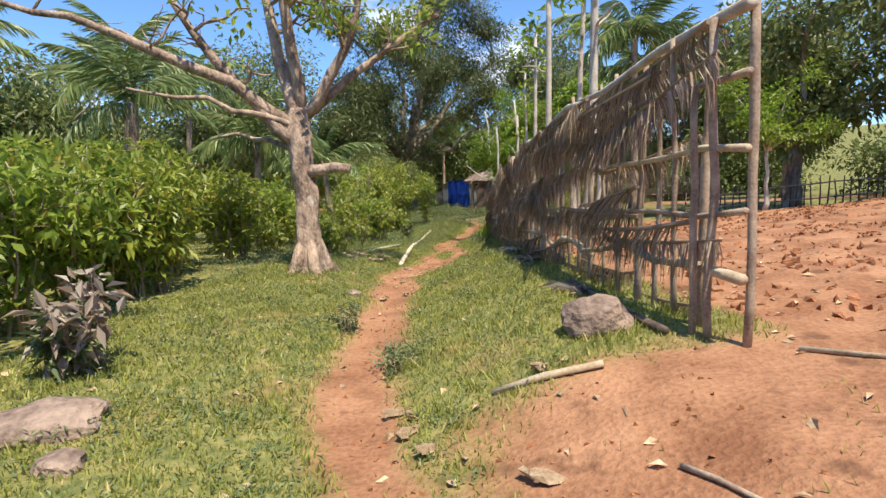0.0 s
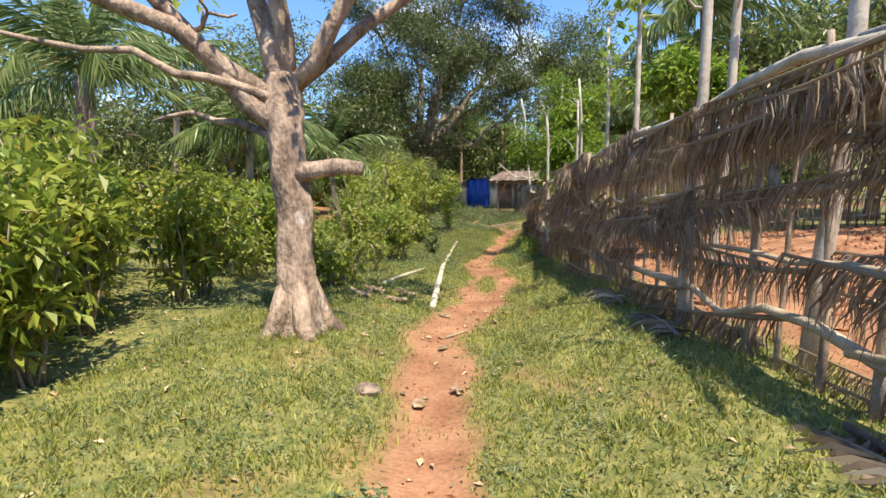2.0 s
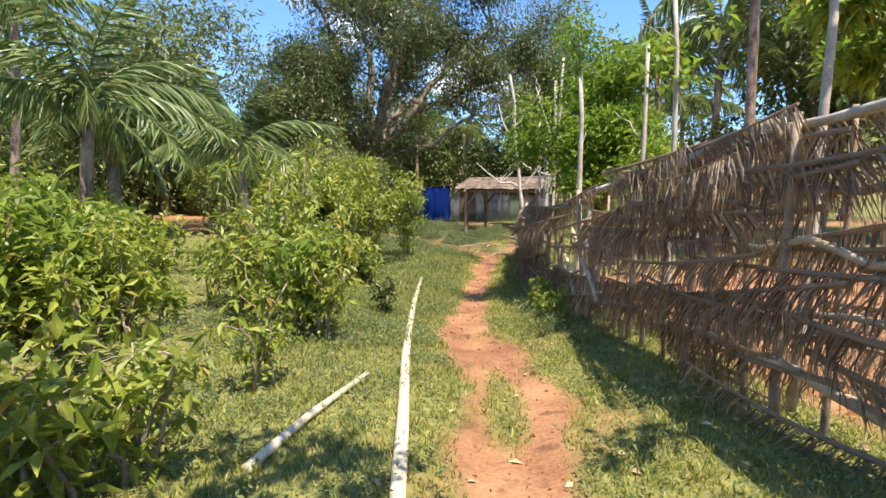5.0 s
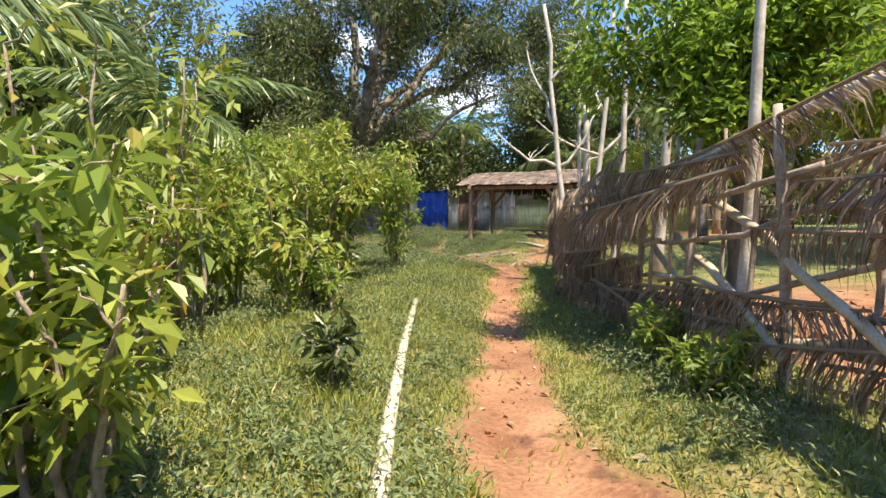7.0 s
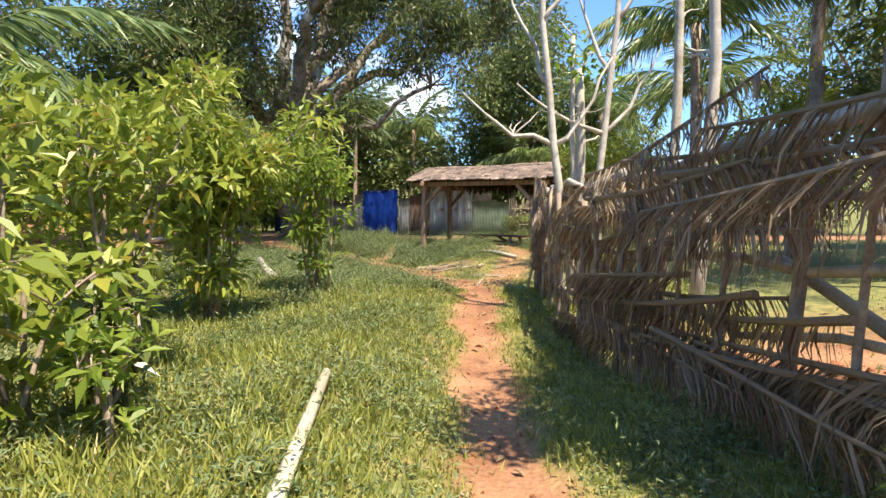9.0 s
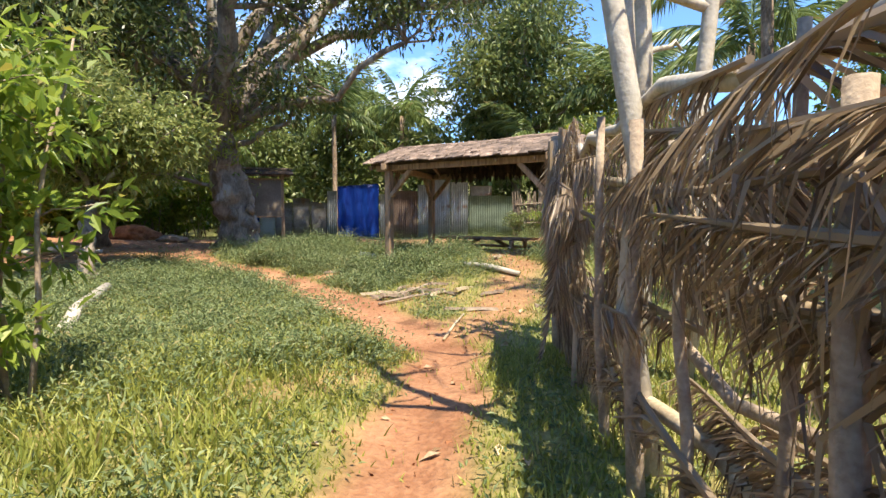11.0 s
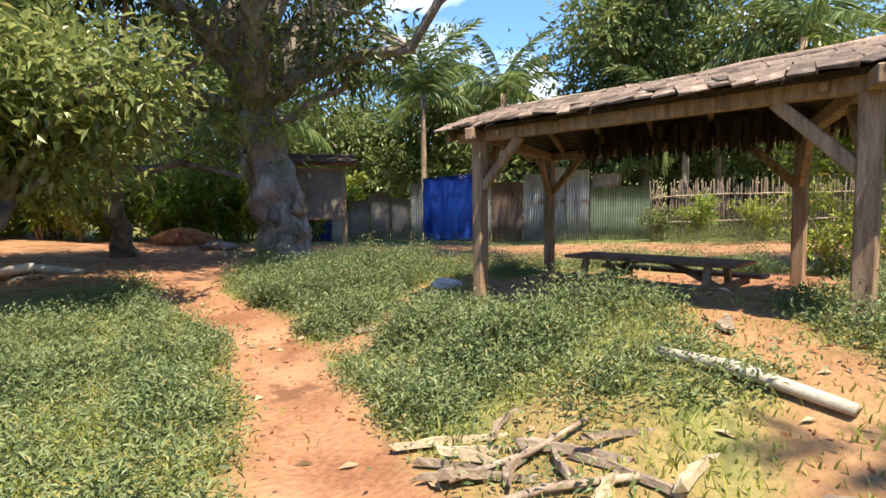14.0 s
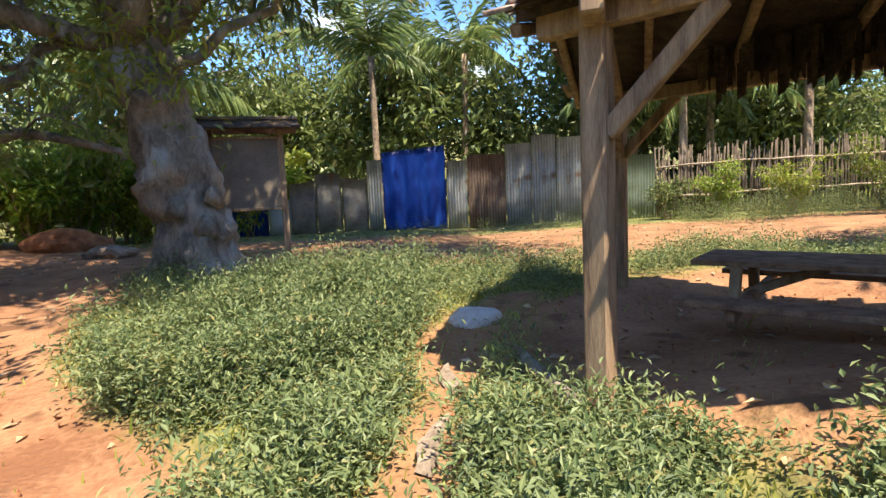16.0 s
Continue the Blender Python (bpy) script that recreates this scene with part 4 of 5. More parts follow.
for px, py, ph, lean in ((-8.5, 17.5, 4.0, (0.6, 0)), (-11, 21, 6.0, (0.5, 0)), (-9.5, 13.0, 4.6, (-0.3, 0)), (-7.0, 22.5, 3.4, (0.3, 0)), (8.6, 31.5, 7.0, (0.3, 0)), (8.2, 35.0, 6.5, (0, 0.4)), (7.8, 27.0, 7.5, (-0.2, 0)),
                         (9.0, 52.0, 5.5, (0, 0)), (0.2, 54.0, 6.2, (0.3, 0)), (-3.0, 53.0, 6.0, (0, 0)), (-9.0, 47.5, 4.5, (0.4, 0)), (11.5, 41.0, 6.0, (0, 0)), (-10.5, 36.0, 3.2, (1.0, 0)), (7.0, 49.5, 4.0, (0, 0)), (10.5, 49.0, 6.5, (0, 0)), (-5.5, 27.5, 3.0, (-0.4, 0)), (-13, 28, 7, (0.6, 0))):
    palm(px, py, ph, lean, size=0.75 if px < -5 and py < 30 else 1.0)


# ---- shrubs ----
def shrub(x, y, h, spread, mat, n=1500, leaf=0.11, stems=7, width=0.42, label="bushy green shrub with long narrow leaves"):
    z = gz(x, y) - 0.03
    t = empty("shrub", (x, y, z), label, "shrub", "shrubs beside the path")
    centres = []
    for k in range(stems):
        w = Wood()
        a = 2 * math.pi * (k + rng.uniform()) / stems
        b = Vector((math.cos(a) * spread * rng.uniform(0.2, 0.9), math.sin(a) * spread * rng.uniform(0.2, 0.9), h * rng.uniform(0.55, 1.0)))
        p = limb(w, (rng.normal(0, 0.06), rng.normal(0, 0.06), 0), b, 0.018, 0.006, (0, 0, 0.1 * h), 5, 0.03, 5)
        centres += [tuple(q) for q in twigs(w, p, 4, spread * 0.45, 0.006, 0.5, 1)] + [tuple(q) for q in p[1:]]
        w.made("stem", STICK, t)
    c, d = cluster(centres, max(4, n // len(centres)), spread * 0.22)
    under(leaves("foliage", c, d, leaf, leaf * width, mat, 0.25), t)


for k in range(84):
    y = 6.6 + 0.2 * k + rng.uniform(-0.3, 0.3)
    edge = np.interp(y, [6, 9, 11, 13, 16, 20, 24], [-2.9, -2.6, -2.5, -2.7, -3.7, -4.3, -4.4])
    if y > 15 and k % 2:
        continue
    deep = rng.uniform(0, 1) ** 1.3 * 4.0
    tall = rng.uniform(1.5, 2.1) + 0.17 * deep
    shrub(edge - 0.2 - deep, y, tall if y < 14 else tall * 0.85, rng.uniform(0.6, 0.95), LEAF_SHRUB if rng.uniform() < 0.55 else LEAF_YELLOW, 900, 0.17)
for x, y, h, s, mat, n, leaf in ((-2.3, 19.9, 2.0, 0.6, LEAF_YELLOW, 420, 0.13), (-3.0, 20.6, 2.2, 0.7, LEAF_SHRUB, 700, 0.12), (-1.9, 23.6, 2.1, 0.7, LEAF_YELLOW, 900, 0.13),
                                 (-2.5, 21.4, 2.5, 0.7, LEAF_YELLOW, 260, 0.17), (-2.05, 25.7, 2.9, 1.15, LEAF_YELLOW, 3400, 0.14), (-1.2, 27.2, 2.3, 0.8, LEAF_SHRUB, 1800, 0.12), (-2.9, 27.8, 2.8, 1.1, LEAF_YELLOW, 2600, 0.14),
                                 (-3.8, 25.0, 2.6, 1.0, LEAF_YELLOW, 2200, 0.14), (-4.6, 28.0, 2.6, 1.1, LEAF_SHRUB, 2200, 0.14), (-1.62, 22.9, 0.75, 0.3, LEAF_MANGO, 130, 0.14), (-2.4, 24.0, 1.0, 0.4, LEAF_YELLOW, 220, 0.17),
                                 (-0.9, 20.2, 0.55, 0.2, LEAF_MANGO, 70, 0.12), (-1.55, 7.2, 0.6, 0.3, LEAF_WEED, 120, 0.16), (0.35, 9.1, 0.3, 0.2, LEAF_WEED, 260, 0.06), (1.1, 8.0, 0.22, 0.35, LEAF_WEED, 500, 0.05),
                                 (1.65, 21.4, 0.5, 0.4, LEAF_SHRUB, 700, 0.09), (1.6, 20.4, 0.4, 0.35, LEAF_SHRUB, 500, 0.09), (-6.2, 31.0, 1.6, 0.9, LEAF_SHRUB, 1500, 0.13), (-7.5, 33.5, 1.8, 1.0, LEAF_FAR, 1500, 0.14), (-10, 34.5, 2.2, 1.2, LEAF_FAR, 1500, 0.16),
                                 (6.2, 45.6, 1.4, 0.8, LEAF_SHRUB, 1500, 0.1), (7.8, 45.3, 1.3, 0.9, LEAF_YELLOW, 1500, 0.1), (9.8, 45.0, 1.5, 1.0, LEAF_YELLOW, 1500, 0.1), (11.8, 45.0, 1.6, 1.0, LEAF_SHRUB, 1200, 0.1), (5.1, 45.9, 1.0, 0.5, LEAF_FAR, 900, 0.11),
                                 (5.5, 33.0, 0.8, 0.6, LEAF_YELLOW, 900, 0.09), (5.0, 36.5, 1.0, 0.8, LEAF_YELLOW, 1200, 0.09), (6.6, 36.0, 1.2, 0.8, LEAF_YELLOW, 1000, 0.1)):
    shrub(x, y, h, s, mat, n, leaf, 7 if s > 0.4 else 4)


shrub(-1.45, 7.25, 0.8, 0.4, WITHERED, 40, 0.17, 5, label="withered plant with large dry curled leaves")
# saplings on the grassy slope, and undergrowth round the clearing
for k in range(30):
    y = rng.uniform(14.8, 23.5)
    x = float(track_x(y)) - rng.uniform(1.9, 4.8)
    h = rng.uniform(0.5, 1.5)
    shrub(x, y, h, 0.22 + 0.25 * h, LEAF_YELLOW if k % 3 else LEAF_SHRUB, int(70 + 190 * h), rng.uniform(0.11, 0.17), 4, label="young leafy sapling on a grassy slope")
for k in range(34):
    a = k / 33
    x, y = -15 + 9.5 * a + rng.normal(0, 0.5), 42.5 + 5.5 * a + rng.normal(0, 0.7)
    shrub(x, y, rng.uniform(1.2, 3.0), rng.uniform(0.7, 1.2), (LEAF_YELLOW, LEAF_SHRUB, LEAF_BRIGHT)[k % 3], 900, rng.uniform(0.15, 0.26), 6, label="tall light green undergrowth behind the clearing")


# ---- shelter ----
def make_shelter():
    A, R, B, C = (Vector(p) for p in ((0.49, 34.97, 0), (3.1, 32.85, 0), (1.42, 37.7, 0), (4.02, 35.55, 0)))
    s = empty("shelter", (2.25, 35.3, gz(2.25, 35.3)), "open timber shelter with a sagging wooden shingle roof", "shelter")
    inv = s.matrix_world.inverted()

    def put(ob, label=""):
        ob.matrix_parent_inverse = inv
        return tagged(ob, label)

    TOP = 1.86
    u, v = (R - A).normalized(), (B - A).normalized()
    for P in (A, R, B, C):
        bm = bmesh.new()
        beam(bm, (P.x, P.y, gz(P.x, P.y) - 0.1), (P.x, P.y, TOP), 0.13, 0.13, u, 0.012)
        put(part("post", bm, TIMBER, s))
    for P, Q in ((A, R), (B, C), (A, B), (R, C)):
        bm = bmesh.new()
        d = (Q - P).normalized()
        beam(bm, P - d * 0.3 + Vector((0, 0, TOP + 0.05)), Q + d * 0.3 + Vector((0, 0, TOP + 0.05)), 0.1, 0.12, bevel=0.01)
        put(part("beam", bm, TIMBER, s))
        for S, e in ((P, d), (Q, -d)):
            bm = bmesh.new()
            beam(bm, S + e * 0.05 + Vector((0, 0, TOP - 0.5)), S + e * 0.55 + Vector((0, 0, TOP)), 0.07, 0.09, bevel=0.008)
            put(part("brace", bm, TIMBER, s))
    # roof: two slopes, ridge above the middle, along the front
    over, out = 0.42, 0.1
    f0, f1 = A - u * over - v * out, R + u * over - v * out
    b0, b1 = B - u * over + v * out, C + u * over + v * out
    r0, r1 = (f0 + b0) / 2, (f1 + b1) / 2
    zf, zr = 2.0, 2.4
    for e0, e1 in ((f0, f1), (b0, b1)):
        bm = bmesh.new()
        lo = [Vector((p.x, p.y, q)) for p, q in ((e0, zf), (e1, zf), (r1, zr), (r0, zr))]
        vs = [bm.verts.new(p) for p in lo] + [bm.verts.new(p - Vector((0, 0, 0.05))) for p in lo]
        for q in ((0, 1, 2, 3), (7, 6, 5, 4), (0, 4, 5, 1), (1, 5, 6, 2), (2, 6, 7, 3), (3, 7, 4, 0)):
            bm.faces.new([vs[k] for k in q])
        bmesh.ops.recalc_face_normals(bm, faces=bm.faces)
        # the deck's dark colour carries the shade under the roof
        put(part("roof_deck", bm, UNDER, s, "underside of the roof, its shade put into the dark colour"))
    for k in range(7):
        bm = bmesh.new()
        p, q = f0.lerp(f1, k / 6), b0.lerp(b1, k / 6)
        m = (p + q) / 2
        for e in (p, q):
            beam(bm, Vector((e.x, e.y, zf - 0.09)), Vector((m.x, m.y, zr - 0.09)), 0.06, 0.07)
        put(part("rafter", bm, TIMBER, s))
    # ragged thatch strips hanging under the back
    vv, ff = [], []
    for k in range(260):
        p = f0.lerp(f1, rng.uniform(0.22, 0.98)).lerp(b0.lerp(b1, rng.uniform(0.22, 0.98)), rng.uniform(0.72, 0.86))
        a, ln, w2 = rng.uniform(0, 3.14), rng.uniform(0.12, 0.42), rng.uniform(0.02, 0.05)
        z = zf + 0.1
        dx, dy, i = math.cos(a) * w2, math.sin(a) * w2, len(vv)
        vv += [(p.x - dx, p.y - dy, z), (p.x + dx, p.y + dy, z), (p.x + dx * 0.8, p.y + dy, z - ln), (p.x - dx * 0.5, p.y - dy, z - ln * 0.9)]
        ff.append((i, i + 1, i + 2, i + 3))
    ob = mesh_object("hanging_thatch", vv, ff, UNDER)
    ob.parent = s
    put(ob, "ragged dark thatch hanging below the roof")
    # shingles
    mesh = []
    for k in range(8):
        bm = bmesh.new()
        add_box(bm, (rng.uniform(0.16, 0.24), 0.36, 0.016), bevel=0.004)
        for q in bm.verts:
            q.co.z += rng.normal(0, 0.004) + 0.012 * (q.co.x / 0.1) ** 2 * rng.uniform(0, 1)
        me = bpy.data.meshes.new("shingle")
        bm.to_mesh(me)
        bm.free()
        me.materials.append(SHINGLE)
        mesh.append(me)
    for e0, e1, side in ((f0, f1, 1), (b0, b1, -1)):
        run = (e1 - e0).length
        e, rr = Vector((e0.x, e0.y, zf)), Vector((r0.x, r0.y, zr))
        up = (rr - e)
        ax = (e1 - e0).normalized()
        rows = 7
        for i in range(rows):
            x = rng.uniform(-0.08, 0.05)
            while x < run + 0.05:
                at = e + up * ((i + 0.12 + rng.normal(0, 0.06)) / rows) + ax * x
                yv = up.normalized()
                zv = ax.cross(yv).normalized() * side
                xv = yv.cross(zv)
                rot = Matrix((xv, yv, zv)).transposed().to_4x4()
                ob = new("shingle", mesh[rng.integers(8)])
                ob.matrix_world = Matrix.Translation(at + zv * (0.035 + 0.006 * (i % 2) + rng.uniform(0, 0.012))) @ rot @ pose(0, rng.normal(0, 0.03), 0, rng.normal(4.5, 3), rng.normal(0, 4), rng.normal(0, 8))
                ob.parent = s
                put(ob)
                x += rng.uniform(0.15, 0.21)
    # ridge cap
    w = Wood()
    w.tube(bowed((r0.x, r0.y, zr + 0.05), (r1.x, r1.y, zr + 0.06), (0, 0, -0.02), 8, 0.008), [0.05] * 9, 8, 0.2)
    ob = w.made("ridge_pole", SHINGLE, s)
    put(ob)


make_shelter()


def make_table():
    x, y = 2.54, 35.9
    z = gz(x, y)
    t = empty("picnic_table", (x, y, z), "low dusty brown picnic table with plank benches", "table", turn=-39)
    L = 2.1
    for k in range(4):
        bm = bmesh.new()
        add_box(bm, (L, 0.16, 0.04), (0, -0.255 + 0.17 * k, 0.42), bevel=0.006)
        part("top_plank", bm, TIMBER_RED, t)
    for sy in (-0.72, 0.72):
        bm = bmesh.new()
        add_box(bm, (L, 0.24, 0.045), (0, sy, 0.215), bevel=0.006)
        part("bench_plank", bm, TIMBER_RED, t)
    for sx in (-0.75, 0.75):
        for sy in (-1, 1):
            bm = bmesh.new()
            beam(bm, (sx, sy * 0.28, 0.4), (sx, sy * 0.4, -0.03), 0.07, 0.09)
            part("leg", bm, TIMBER, t)
        bm = bmesh.new()
        add_box(bm, (0.06, 1.6, 0.08), (sx + 0.066, 0, 0.15))
        part("cross_bar", bm, TIMBER_RED, t)
        bm = bmesh.new()
        beam(bm, (sx, 0, 0.15), (sx * 0.25, 0, 0.4), 0.05, 0.07)
        part("brace", bm, TIMBER, t)


make_table()


# ---- notice board ----
def make_board():
    t = empty("notice_board", (-3.45, 41.0, gz(-3.45, 41.0)), "brown wooden notice board with a little dark roof", "notice board", turn=21)
    for sx in (-0.55, 0.5):
        bm = bmesh.new()
        add_box(bm, (0.1, 0.1, 2.15), (sx, 0, 1.0))
        part("post", bm, TIMBER, t)
    bm = bmesh.new()
    add_box(bm, (1.0, 0.03, 1.15), (-0.04, -0.068, 1.38))
    part("board", bm, BOARD, t, "plain brown board")
    for z in (0.82, 1.94):
        bm = bmesh.new()
        add_box(bm, (1.06, 0.03, 0.05), (-0.03, -0.1, z))
        part("rail", bm, TIMBER, t)
    for sy in (-1, 1):
        bm = bmesh.new()
        beam(bm, (-0.85, sy * 0.2, 2.14), (0.8, sy * 0.2, 2.14), 0.46, 0.035, (0, sy * 0.35, 1))
        part("roof_board", bm, SHINGLE if sy > 0 else UNDER, t, "dark roof board")
    bm = bmesh.new()
    beam(bm, (-0.85, 0, 2.26), (0.8, 0, 2.26), 0.08, 0.05)
    part("ridge", bm, SHINGLE, t)


make_board()


# ---- metal sheet fence behind the shelter ----
def sheet(name, x0, x1, z1, mat, label, waves=0.0, pitch=0.076, y=46.9, z0=None, jag=0.02, turn=0.0):
    """An upright sheet, corrugated where waves is over nought."""
    n = max(4, int((x1 - x0) / (pitch / 6))) if waves else 10
    z0 = gz((x0 + x1) / 2, y) - 0.05 if z0 is None else z0
    bm = bmesh.new()
    cols = []
    for i in range(n + 1):
        x = (x1 - x0) * i / n
        off = waves * math.sin(2 * math.pi * x / pitch) if waves else 0.015 * noise.noise(Vector((x * 2, z1, x0)))
        top = z1 - z0 + jag * noise.noise(Vector((x * 1.3 + x0, 3, 0)))
        cols.append([bm.verts.new((x, off + 0.02 * noise.noise(Vector((x * 1.5, zz, x0))), zz)) for zz in (0, top * 0.35, top * 0.7, top)])
    for a, b in zip(cols[:-1], cols[1:]):
        for k in range(3):
            bm.faces.new((a[k], b[k], b[k + 1], a[k + 1]))
    bmesh.ops.solidify(bm, geom=bm.faces[:], thickness=0.004)
    me = bpy.data.meshes.new(name)
    bm.to_mesh(me)
    bm.free()
    me.polygons.foreach_set("use_smooth", np.full(len(me.polygons), True))
    me.materials.append(mat)
    ob = new(name, me)
    ob.matrix_world = pose(x0, y, z0, rng.normal(0, 0.6), turn, 0)
    return tagged(ob, label, "fence panel", "sheets of the yard fence")


sheet("metal_sheet", -6.3, -5.25, 0.95, TARP, "blue plastic sheet on the yard fence", y=46.95)
sheet("metal_sheet", -5.24, -4.62, 1.0, TARP_WHITE, "pale metal sheet in the yard fence", y=46.95)
for x0, x1, z1 in ((-4.6, -3.9, 1.45), (-3.89, -3.2, 1.62), (-3.19, -2.5, 1.5)):
    sheet("metal_sheet", x0, x1, z1, ZINC_OLD, "flattened patchy grey metal sheet with rust", 0.0, jag=0.08)
sheet("metal_sheet", -2.49, -2.1, 1.95, ZINC, "grey corrugated metal sheet", 0.012)
sheet("metal_sheet", -0.36, 0.18, 1.82, ZINC, "pale grey corrugated metal sheet", 0.012)
sheet("metal_sheet", 0.2, 1.2, 1.95, ZINC_RUST, "brown rusty metal sheet", 0.006)
sheet("metal_sheet", 1.22, 1.9, 2.2, ZINC, "tall grey corrugated metal sheet", 0.014)
sheet("metal_sheet", 1.92, 2.55, 2.4, ZINC, "tall grey corrugated metal sheet", 0.014)
sheet("metal_sheet", 2.57, 3.3, 2.3, ZINC, "tall grey corrugated metal sheet", 0.014)
sheet("metal_sheet", 3.32, 5.2, 1.75, ZINC_GREEN, "faded green painted metal sheet", 0.006)
sheet("metal_sheet", 3.4, 4.3, 2.15, ZINC_OLD, "grey metal sheet behind the green one", 0.0, y=46.99)


def make_tarp():
    bm = bmesh.new()
    n, m = 40, 16
    w, h = 1.68, 2.1
    grid = [[bm.verts.new((w * i / n + 0.01 * math.sin(j), 0.02 * math.sin(i * 0.55 + 0.12 * j) + 0.03 * noise.noise(Vector((i * 0.18, j * 0.1, 0))), h * j / m + (0.12 * i / n if j == m else 0) + 0.02 * noise.noise(Vector((i * 0.2, 9, 0))))) for j in range(m + 1)] for i in range(n + 1)]
    for i in range(n):
        for j in range(m):
            bm.faces.new((grid[i][j], grid[i + 1][j], grid[i + 1][j + 1], grid[i][j + 1]))
    bmesh.ops.solidify(bm, geom=bm.faces[:], thickness=0.004)
    me = bpy.data.meshes.new("tarpaulin")
    bm.to_mesh(me)
    bm.free()
    me.materials.append(TARP)
    me.polygons.foreach_set("use_smooth", np.full(len(me.polygons), True))
    ob = new("tarpaulin", me)
    ob.matrix_world = pose(-2.07, 46.85, gz(-1.2, 46.85) - 0.04)
    tagged(ob, "bright blue tarpaulin hung as a gate in the fence", "tarpaulin")


make_tarp()


def stick_fence(points, height, gap, label):
    a = points[0]
    t = empty("stick_fence", (a[0], a[1], gz(*a)), label, "fence")
    inv = t.matrix_world.inverted()
    for (ax, ay), (bx, by) in zip(points[:-1], points[1:]):
        n = int(math.hypot(bx - ax, by - ay) / gap)
        for k in range(n):
            x, y = ax + (bx - ax) * k / n, ay + (by - ay) * k / n
            z = gz(x, y)
            w = Wood()
            h = height * rng.uniform(0.85, 1.1)
            w.tube(bowed((x, y, z - 0.1), (x + rng.normal(0, 0.05), y + rng.normal(0, 0.03), z + h), (rng.normal(0, 0.02), 0, 0), 2), [0.026, 0.024, 0.018], 4)
            w.made("stick", STICK_DARK, t).matrix_parent_inverse = inv
        for s in (0.3, 0.75):
            w = Wood()
            w.tube(bowed((ax, ay - 0.05, gz(ax, ay) + height * s), (bx, by - 0.05, gz(bx, by) + height * s), (0, 0, 0.02), 8, 0.02), [0.025] * 9, 6)
            w.made("rail", STICK, t).matrix_parent_inverse = inv


stick_fence([(5.25, 46.9), (11, 46.7), (18, 46)], 1.75, 0.05, "dense fence of dry brown sticks behind bushes")
stick_fence([(9.0, 24.5), (15.0, 22.8), (20, 17)], 1.0, 0.22, "low fence of dry sticks round the field")


# ---- loose things ----
def rock(x, y, size, label, mat=ROCK, sink=0.3, turn=0.0):
    bm = bmesh.new()
    bmesh.ops.create_icosphere(bm, subdivisions=3, radius=1.0)
    for v in bm.verts:
        k = 1 + 0.28 * noise.noise(v.co * 1.3 + Vector((x, y, 0))) + 0.1 * noise.noise(v.co * 4 + Vector((y, x, 0)))
        v.co = Vector((v.co.x * size[0], v.co.y * size[1], v.co.z * size[2])) * k
    me = bpy.data.meshes.new("rock")
    bm.to_mesh(me)
    bm.free()
    me.materials.append(mat)
    ob = new("rock", me)
    ob.matrix_world = pose(x, y, gz(x, y) + size[2] * (1 - 2 * sink) * 0.5, 0, 0, turn)
    return tagged(ob, label, "rock")


rock(2.85, 7.75, (0.28, 0.24, 0.24), "brown weathered rock at the foot of the fence")
rock(-0.98, 6.35, (0.42, 0.3, 0.14), "broad flat reddish rock in the grass", turn=20)
rock(-0.45, 5.9, (0.14, 0.12, 0.08), "small brown stone in the grass")
rock(-0.1, 36.6, (0.24, 0.14, 0.11), "pale crumbling stone among the weeds", PALE_CLOD, turn=30)
rock(-2.5, 37.4, (0.13, 0.1, 0.09), "pale stone among the weeds", PALE_CLOD)
rock(-0.15, 34.6, (0.12, 0.1, 0.06), "small brown stone among the weeds", ROCK)
rock(-9.0, 44.3, (1.0, 0.6, 0.45), "mound of red earth", CLOD)
rock(-6.9, 42.6, (0.5, 0.35, 0.2), "heap of grey rubble on bare soil", ROCK)


def stick(points, radii, mat, name, label, category="stick"):
    pts = [(x, y, gz(x, y) + dz) for x, y, dz in points]
    w = Wood()
    w.tube(pts, radii, 8, 0.1)
    return tagged(w.made(name, mat), label, category)


stick([(-0.06, 14.5, 0.03), (-0.19, 16.3, 0.05), (-0.34, 18, 0.05), (-0.46, 19.8, 0.05), (-0.54, 21.6, 0.06), (-0.57, 23.6, 0.1)], [0.05, 0.05, 0.047, 0.044, 0.04, 0.035], POLE_WHITE, "pole", "long pale stripped pole lying in the grass", "pole")
stick([(-1.0, 15.4, 0.03), (-0.85, 16.2, 0.05), (-0.6, 17.2, 0.05)], [0.035, 0.03, 0.025], POLE_WHITE, "stick", "pale stick lying in the grass")
stick([(2.0, 7.0, 0.02), (2.35, 6.95, 0.03), (2.75, 6.9, 0.04)], [0.025, 0.03, 0.025], BAMBOO, "stick", "short dry stick on the bare soil")
stick([(2.9, 5.75, 0.02), (3.0, 5.6, 0.02), (3.2, 5.2, 0.02)], [0.014, 0.014, 0.01], STICK, "stick", "thin brown stick on red soil")
stick([(4.0, 6.9, 0.02), (4.6, 6.5, 0.02), (5.2, 6.1, 0.02)], [0.016, 0.016, 0.012], BAMBOO, "stick", "thin dry stick on red soil")
stick([(3.3, 7.4, 0.04), (3.05, 8.6, 0.05), (2.9, 9.8, 0.06)], [0.034, 0.03, 0.026], STICK_DARK, "log", "dark stick lying along the fence", "log")
stick([(0.3, 13.1, 0.02), (0.55, 13.35, 0.02)], [0.012, 0.01], BAMBOO, "stick", "thin straw on the path")
stick([(1.2, 29.3, 0.02), (1.35, 29.8, 0.02), (1.5, 30.4, 0.02)], [0.014, 0.012, 0.01], BAMBOO, "stick", "thin dry stick lying on the path")
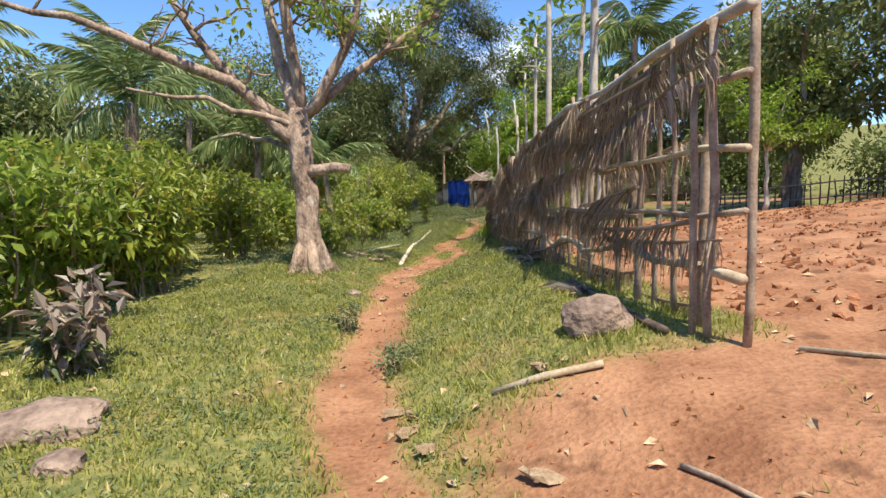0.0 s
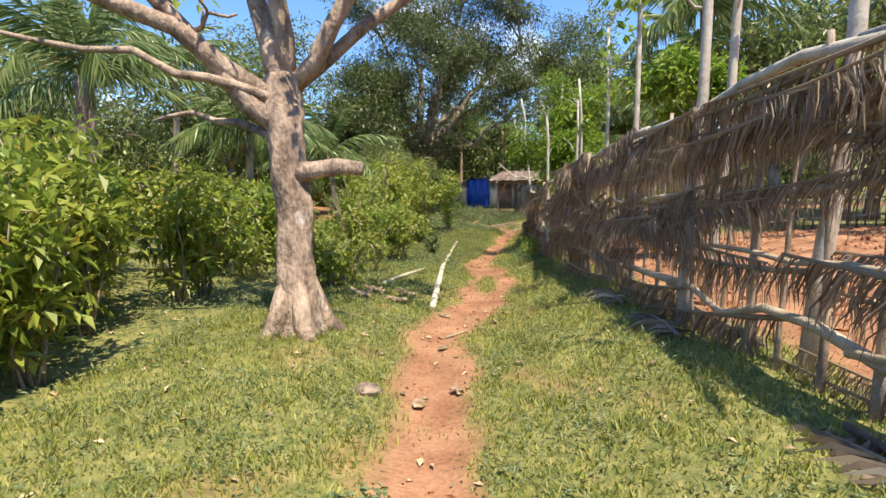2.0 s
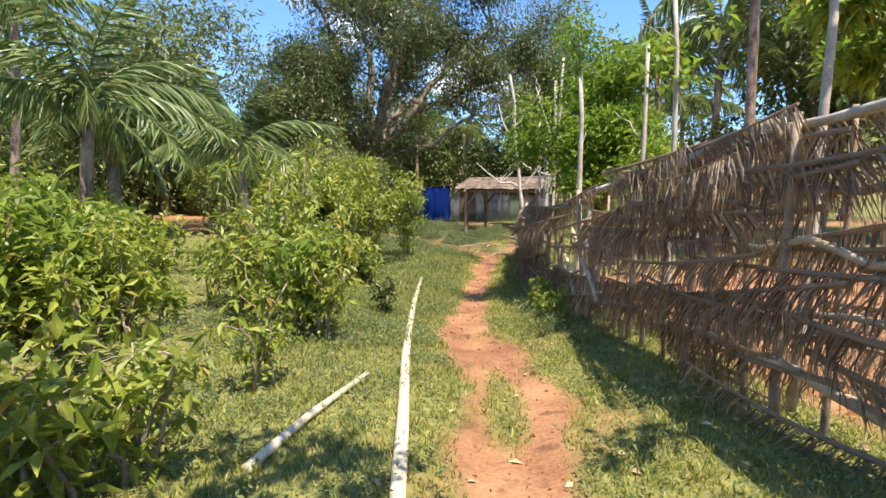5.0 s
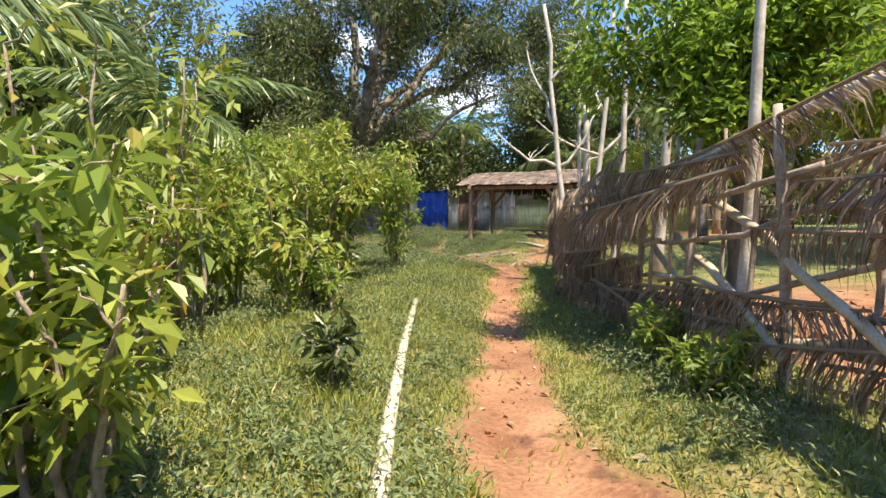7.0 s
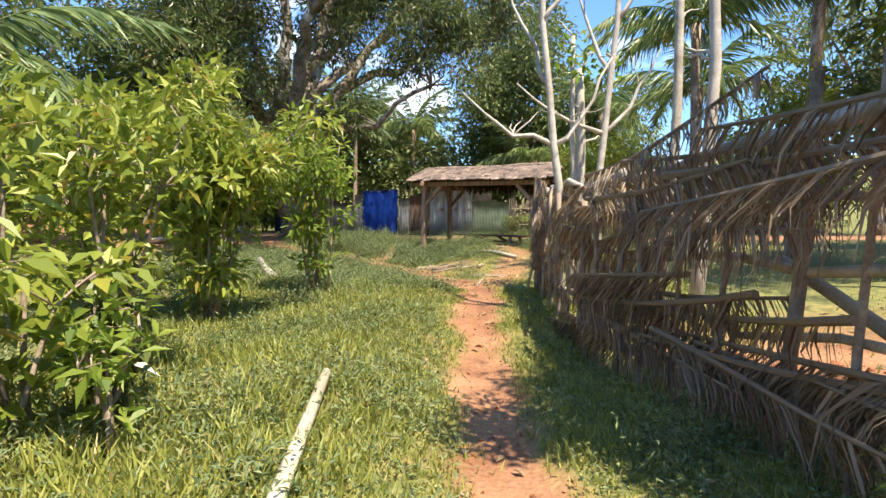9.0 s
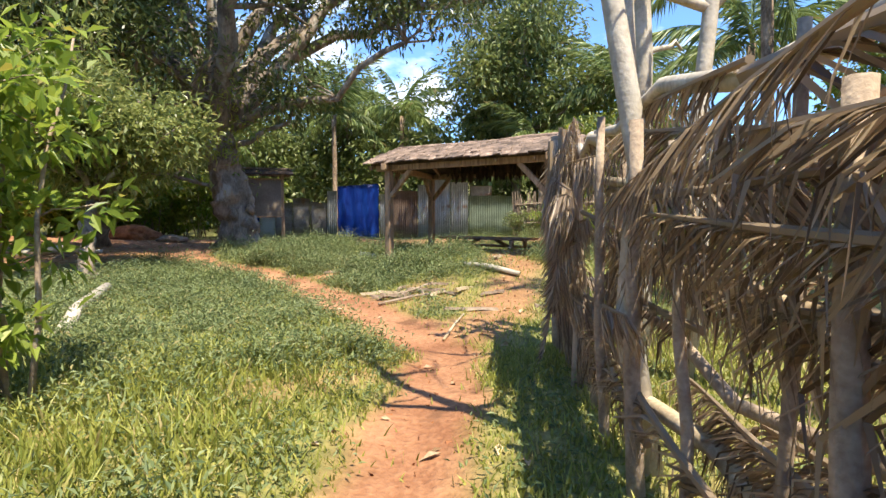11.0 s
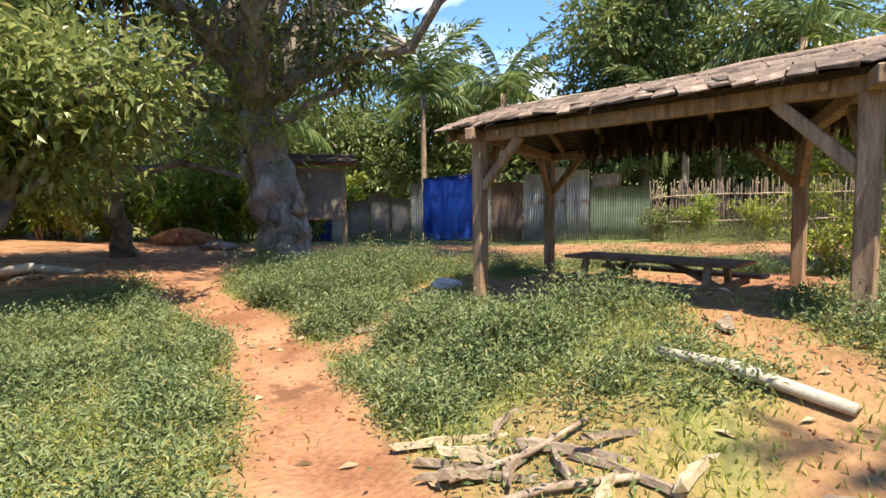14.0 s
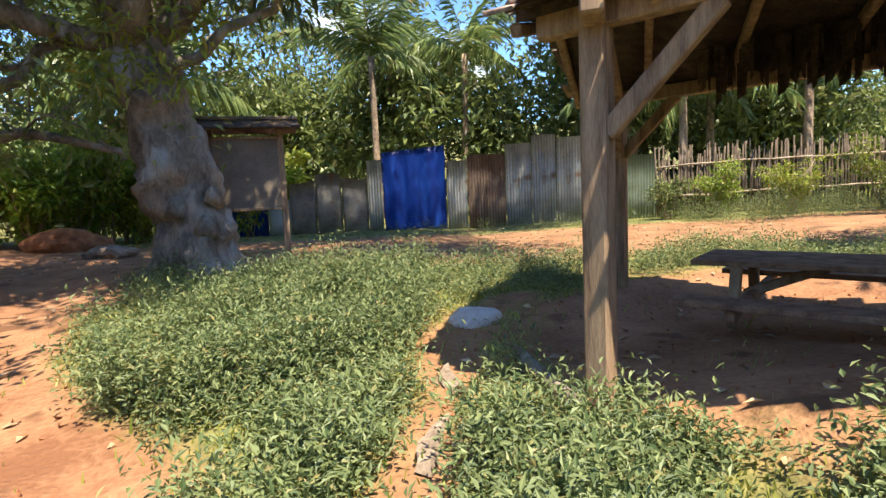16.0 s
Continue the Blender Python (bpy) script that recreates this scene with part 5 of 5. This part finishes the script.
stick([(1.7, 32.35, 0.05), (2.0, 32.05, 0.06), (2.38, 31.65, 0.05)], [0.036, 0.042, 0.034], BARK_PALE, "log", "pale weathered log lying in the weeds", "log")
stick([(0.5, 31.0, 0.03), (0.95, 31.25, 0.04), (1.35, 31.3, 0.04)], [0.018, 0.02, 0.016], STICK, "log", "pale split log on bare soil", "log")
stick([(0.55, 31.3, 0.05), (0.9, 31.5, 0.06), (1.2, 31.75, 0.04)], [0.015, 0.015, 0.013], STICK, "log", "pale split log on bare soil", "log")
stick([(-2.2, 29.3, 0.04), (-2.6, 30.2, 0.1), (-3.1, 31.7, 0.15)], [0.06, 0.07, 0.06], BARK_PALE, "log", "pale fallen log in the grass", "log")
stick([(-7.6, 36.6, 0.1), (-6.8, 36.8, 0.2), (-6.0, 36.9, 0.1)], [0.08, 0.08, 0.05], BARK_PALE, "log", "pale fallen branch on the soil", "log")
stick([(0.3, 34.0, 0.03), (0.35, 34.9, 0.05), (0.15, 35.8, 0.05)], [0.05, 0.05, 0.04], BARK_DARK, "log", "dark root running across the weeds", "log")
stick([(3.0, 31.5, 0.03), (3.6, 31.2, 0.05)], [0.03, 0.03], STICK, "stick", "short dark stick by the shelter")

# fallen fronds
for x, y, turn in ((-6.6, 36.7, 160), (2.9, 8.9, 100), (2.55, 11.6, 95), (2.35, 13.0, 98)):
    ob = new("fallen_frond", frond_mesh("fallen_frond", 1.0, 0.3, FROND_DRY, 0.15, 26, 0.04, 0.02))
    ob.matrix_world = pose(x, y, gz(x, y) + 0.05, 0, 0, turn)
    tagged(ob, "dry brown palm frond fallen on the ground", "palm frond", "fallen fronds")


def offcut(x, y, length, wide, turn, mat, tilt=0.0):
    """A split piece of wood with ragged ends lying on the ground."""
    bm = bmesh.new()
    n = 7
    rows = []
    for i in range(n):
        t = i / (n - 1)
        w = wide * (0.55 + 0.6 * math.sin(math.pi * min(1, t + 0.12))) * rng.uniform(0.8, 1.15)
        px, bend = length * (t - 0.5), 0.03 * math.sin(3 * t) + rng.normal(0, 0.006)
        rows.append([bm.verts.new((px + rng.normal(0, 0.02), bend + w * c, 0.028 * e + rng.normal(0, 0.004))) for c, e in ((-0.5, 0), (0.5, 0), (0.42, 1), (-0.3, 1.2))])
    for p, q in zip(rows[:-1], rows[1:]):
        for k in range(4):
            bm.faces.new((p[k], q[k], q[(k + 1) % 4], p[(k + 1) % 4]))
    bm.faces.new(rows[0])
    bm.faces.new(rows[-1][::-1])
    bmesh.ops.recalc_face_normals(bm, faces=bm.faces)
    me = bpy.data.meshes.new("wood_offcut")
    bm.to_mesh(me)
    bm.free()
    me.materials.append(mat)
    ob = new("wood_offcut", me)
    ob.matrix_world = pose(x, y, gz(x, y) + 0.012 + abs(tilt) * 0.004, 0, tilt, turn)
    tagged(ob, "pale split piece of weathered wood on bare soil", "wood", "split wood beside the path")


for k in range(15):
    offcut(1.0 + rng.normal(0, 0.3), 31.5 + rng.normal(0, 0.22), rng.uniform(0.18, 0.6), rng.uniform(0.02, 0.05), rng.normal(25, 28), (STICK, STICK, BAMBOO)[k % 3], rng.normal(0, 4))
for x, y, ln, turn in ((1.6, 30.6, 0.6, -8), (2.5, 30.5, 0.35, -30), (2.3, 32.9, 0.5, 70), (-0.35, 34.6, 0.5, 80), (-0.5, 34.0, 0.3, 40), (-0.28, 35.4, 0.4, 100), (0.95, 33.2, 0.4, 85)):
    offcut(x, y, ln, 0.1, turn, STICK)
# curled dry leaves and scraps on the path and the verge
for x, y in ((1.45, 6.6), (1.62, 6.3), (1.85, 5.5), (2.25, 5.9), (2.35, 7.1), (1.3, 6.9), (0.35, 11.0), (0.62, 11.3), (0.15, 14.2), (0.9, 13.7), (0.35, 12.6)):
    offcut(x, y, rng.uniform(0.12, 0.22), rng.uniform(0.06, 0.1), rng.uniform(0, 180), DEAD_LEAF, 3)
rock(-0.15, 11.1, (0.13, 0.1, 0.07), "brown coconut husk lying by the path")
for k in range(7):
    offcut(-0.85 + rng.normal(0, 0.16), 14.6 + rng.normal(0, 0.14), rng.uniform(0.15, 0.35), rng.uniform(0.06, 0.13), rng.uniform(0, 180), DEAD_LEAF, rng.normal(0, 9))


def make_clods():
    n = 5000
    x, y = scatter(n, 2.6, 12, 7, 24)
    ok = (x > fence_x(y) + 0.5) & (bare(x, y) > 0.4) & (ripple(x, y, 1.2) > -0.2)
    x, y = x[ok], y[ok]
    px, py = scatter(6000, -3, 3.5, 4, 38)
    on = bare(px, py) > 0.5
    px, py = px[on], py[on]
    fine = np.concatenate([np.ones(len(x)), np.full(len(px), 0.3)])[:, None, None]
    x, y = np.concatenate([x, px]), np.concatenate([y, py])
    z = ground_z(x, y)
    d = np.array([(1, 0, 0), (-1, 0, 0), (0, 1, 0), (0, -1, 0), (0, 0, 1), (0, 0, -1)], float)
    s = fine * rng.uniform(0.012, 0.055, (len(x), 1, 1)) * rng.uniform(0.5, 1.4, (len(x), 6, 1)) * np.array([1.2, 1.2, 1.2, 1.2, 0.7, 0.7])[:, None]
    turn = rng.normal(0, 1, (len(x), 3, 3))
    turn = np.linalg.qr(turn)[0]
    d = np.einsum("kj,nij->nki", d, turn)
    v = (np.stack([x, y, z], 1)[:, None] + d * s + rng.normal(0, 0.01, (len(x), 6, 3))).reshape(-1, 3)
    f = np.array([(0, 2, 4), (2, 1, 4), (1, 3, 4), (3, 0, 4), (2, 0, 5), (1, 2, 5), (3, 1, 5), (0, 3, 5)])
    f = (np.arange(len(x))[:, None, None] * 6 + f).reshape(-1, 3)
    tagged(mesh_object("soil_clods", v, f, CLOD), "loose red soil clods in the field and on the path", "soil", kind="stuff")


make_clods()
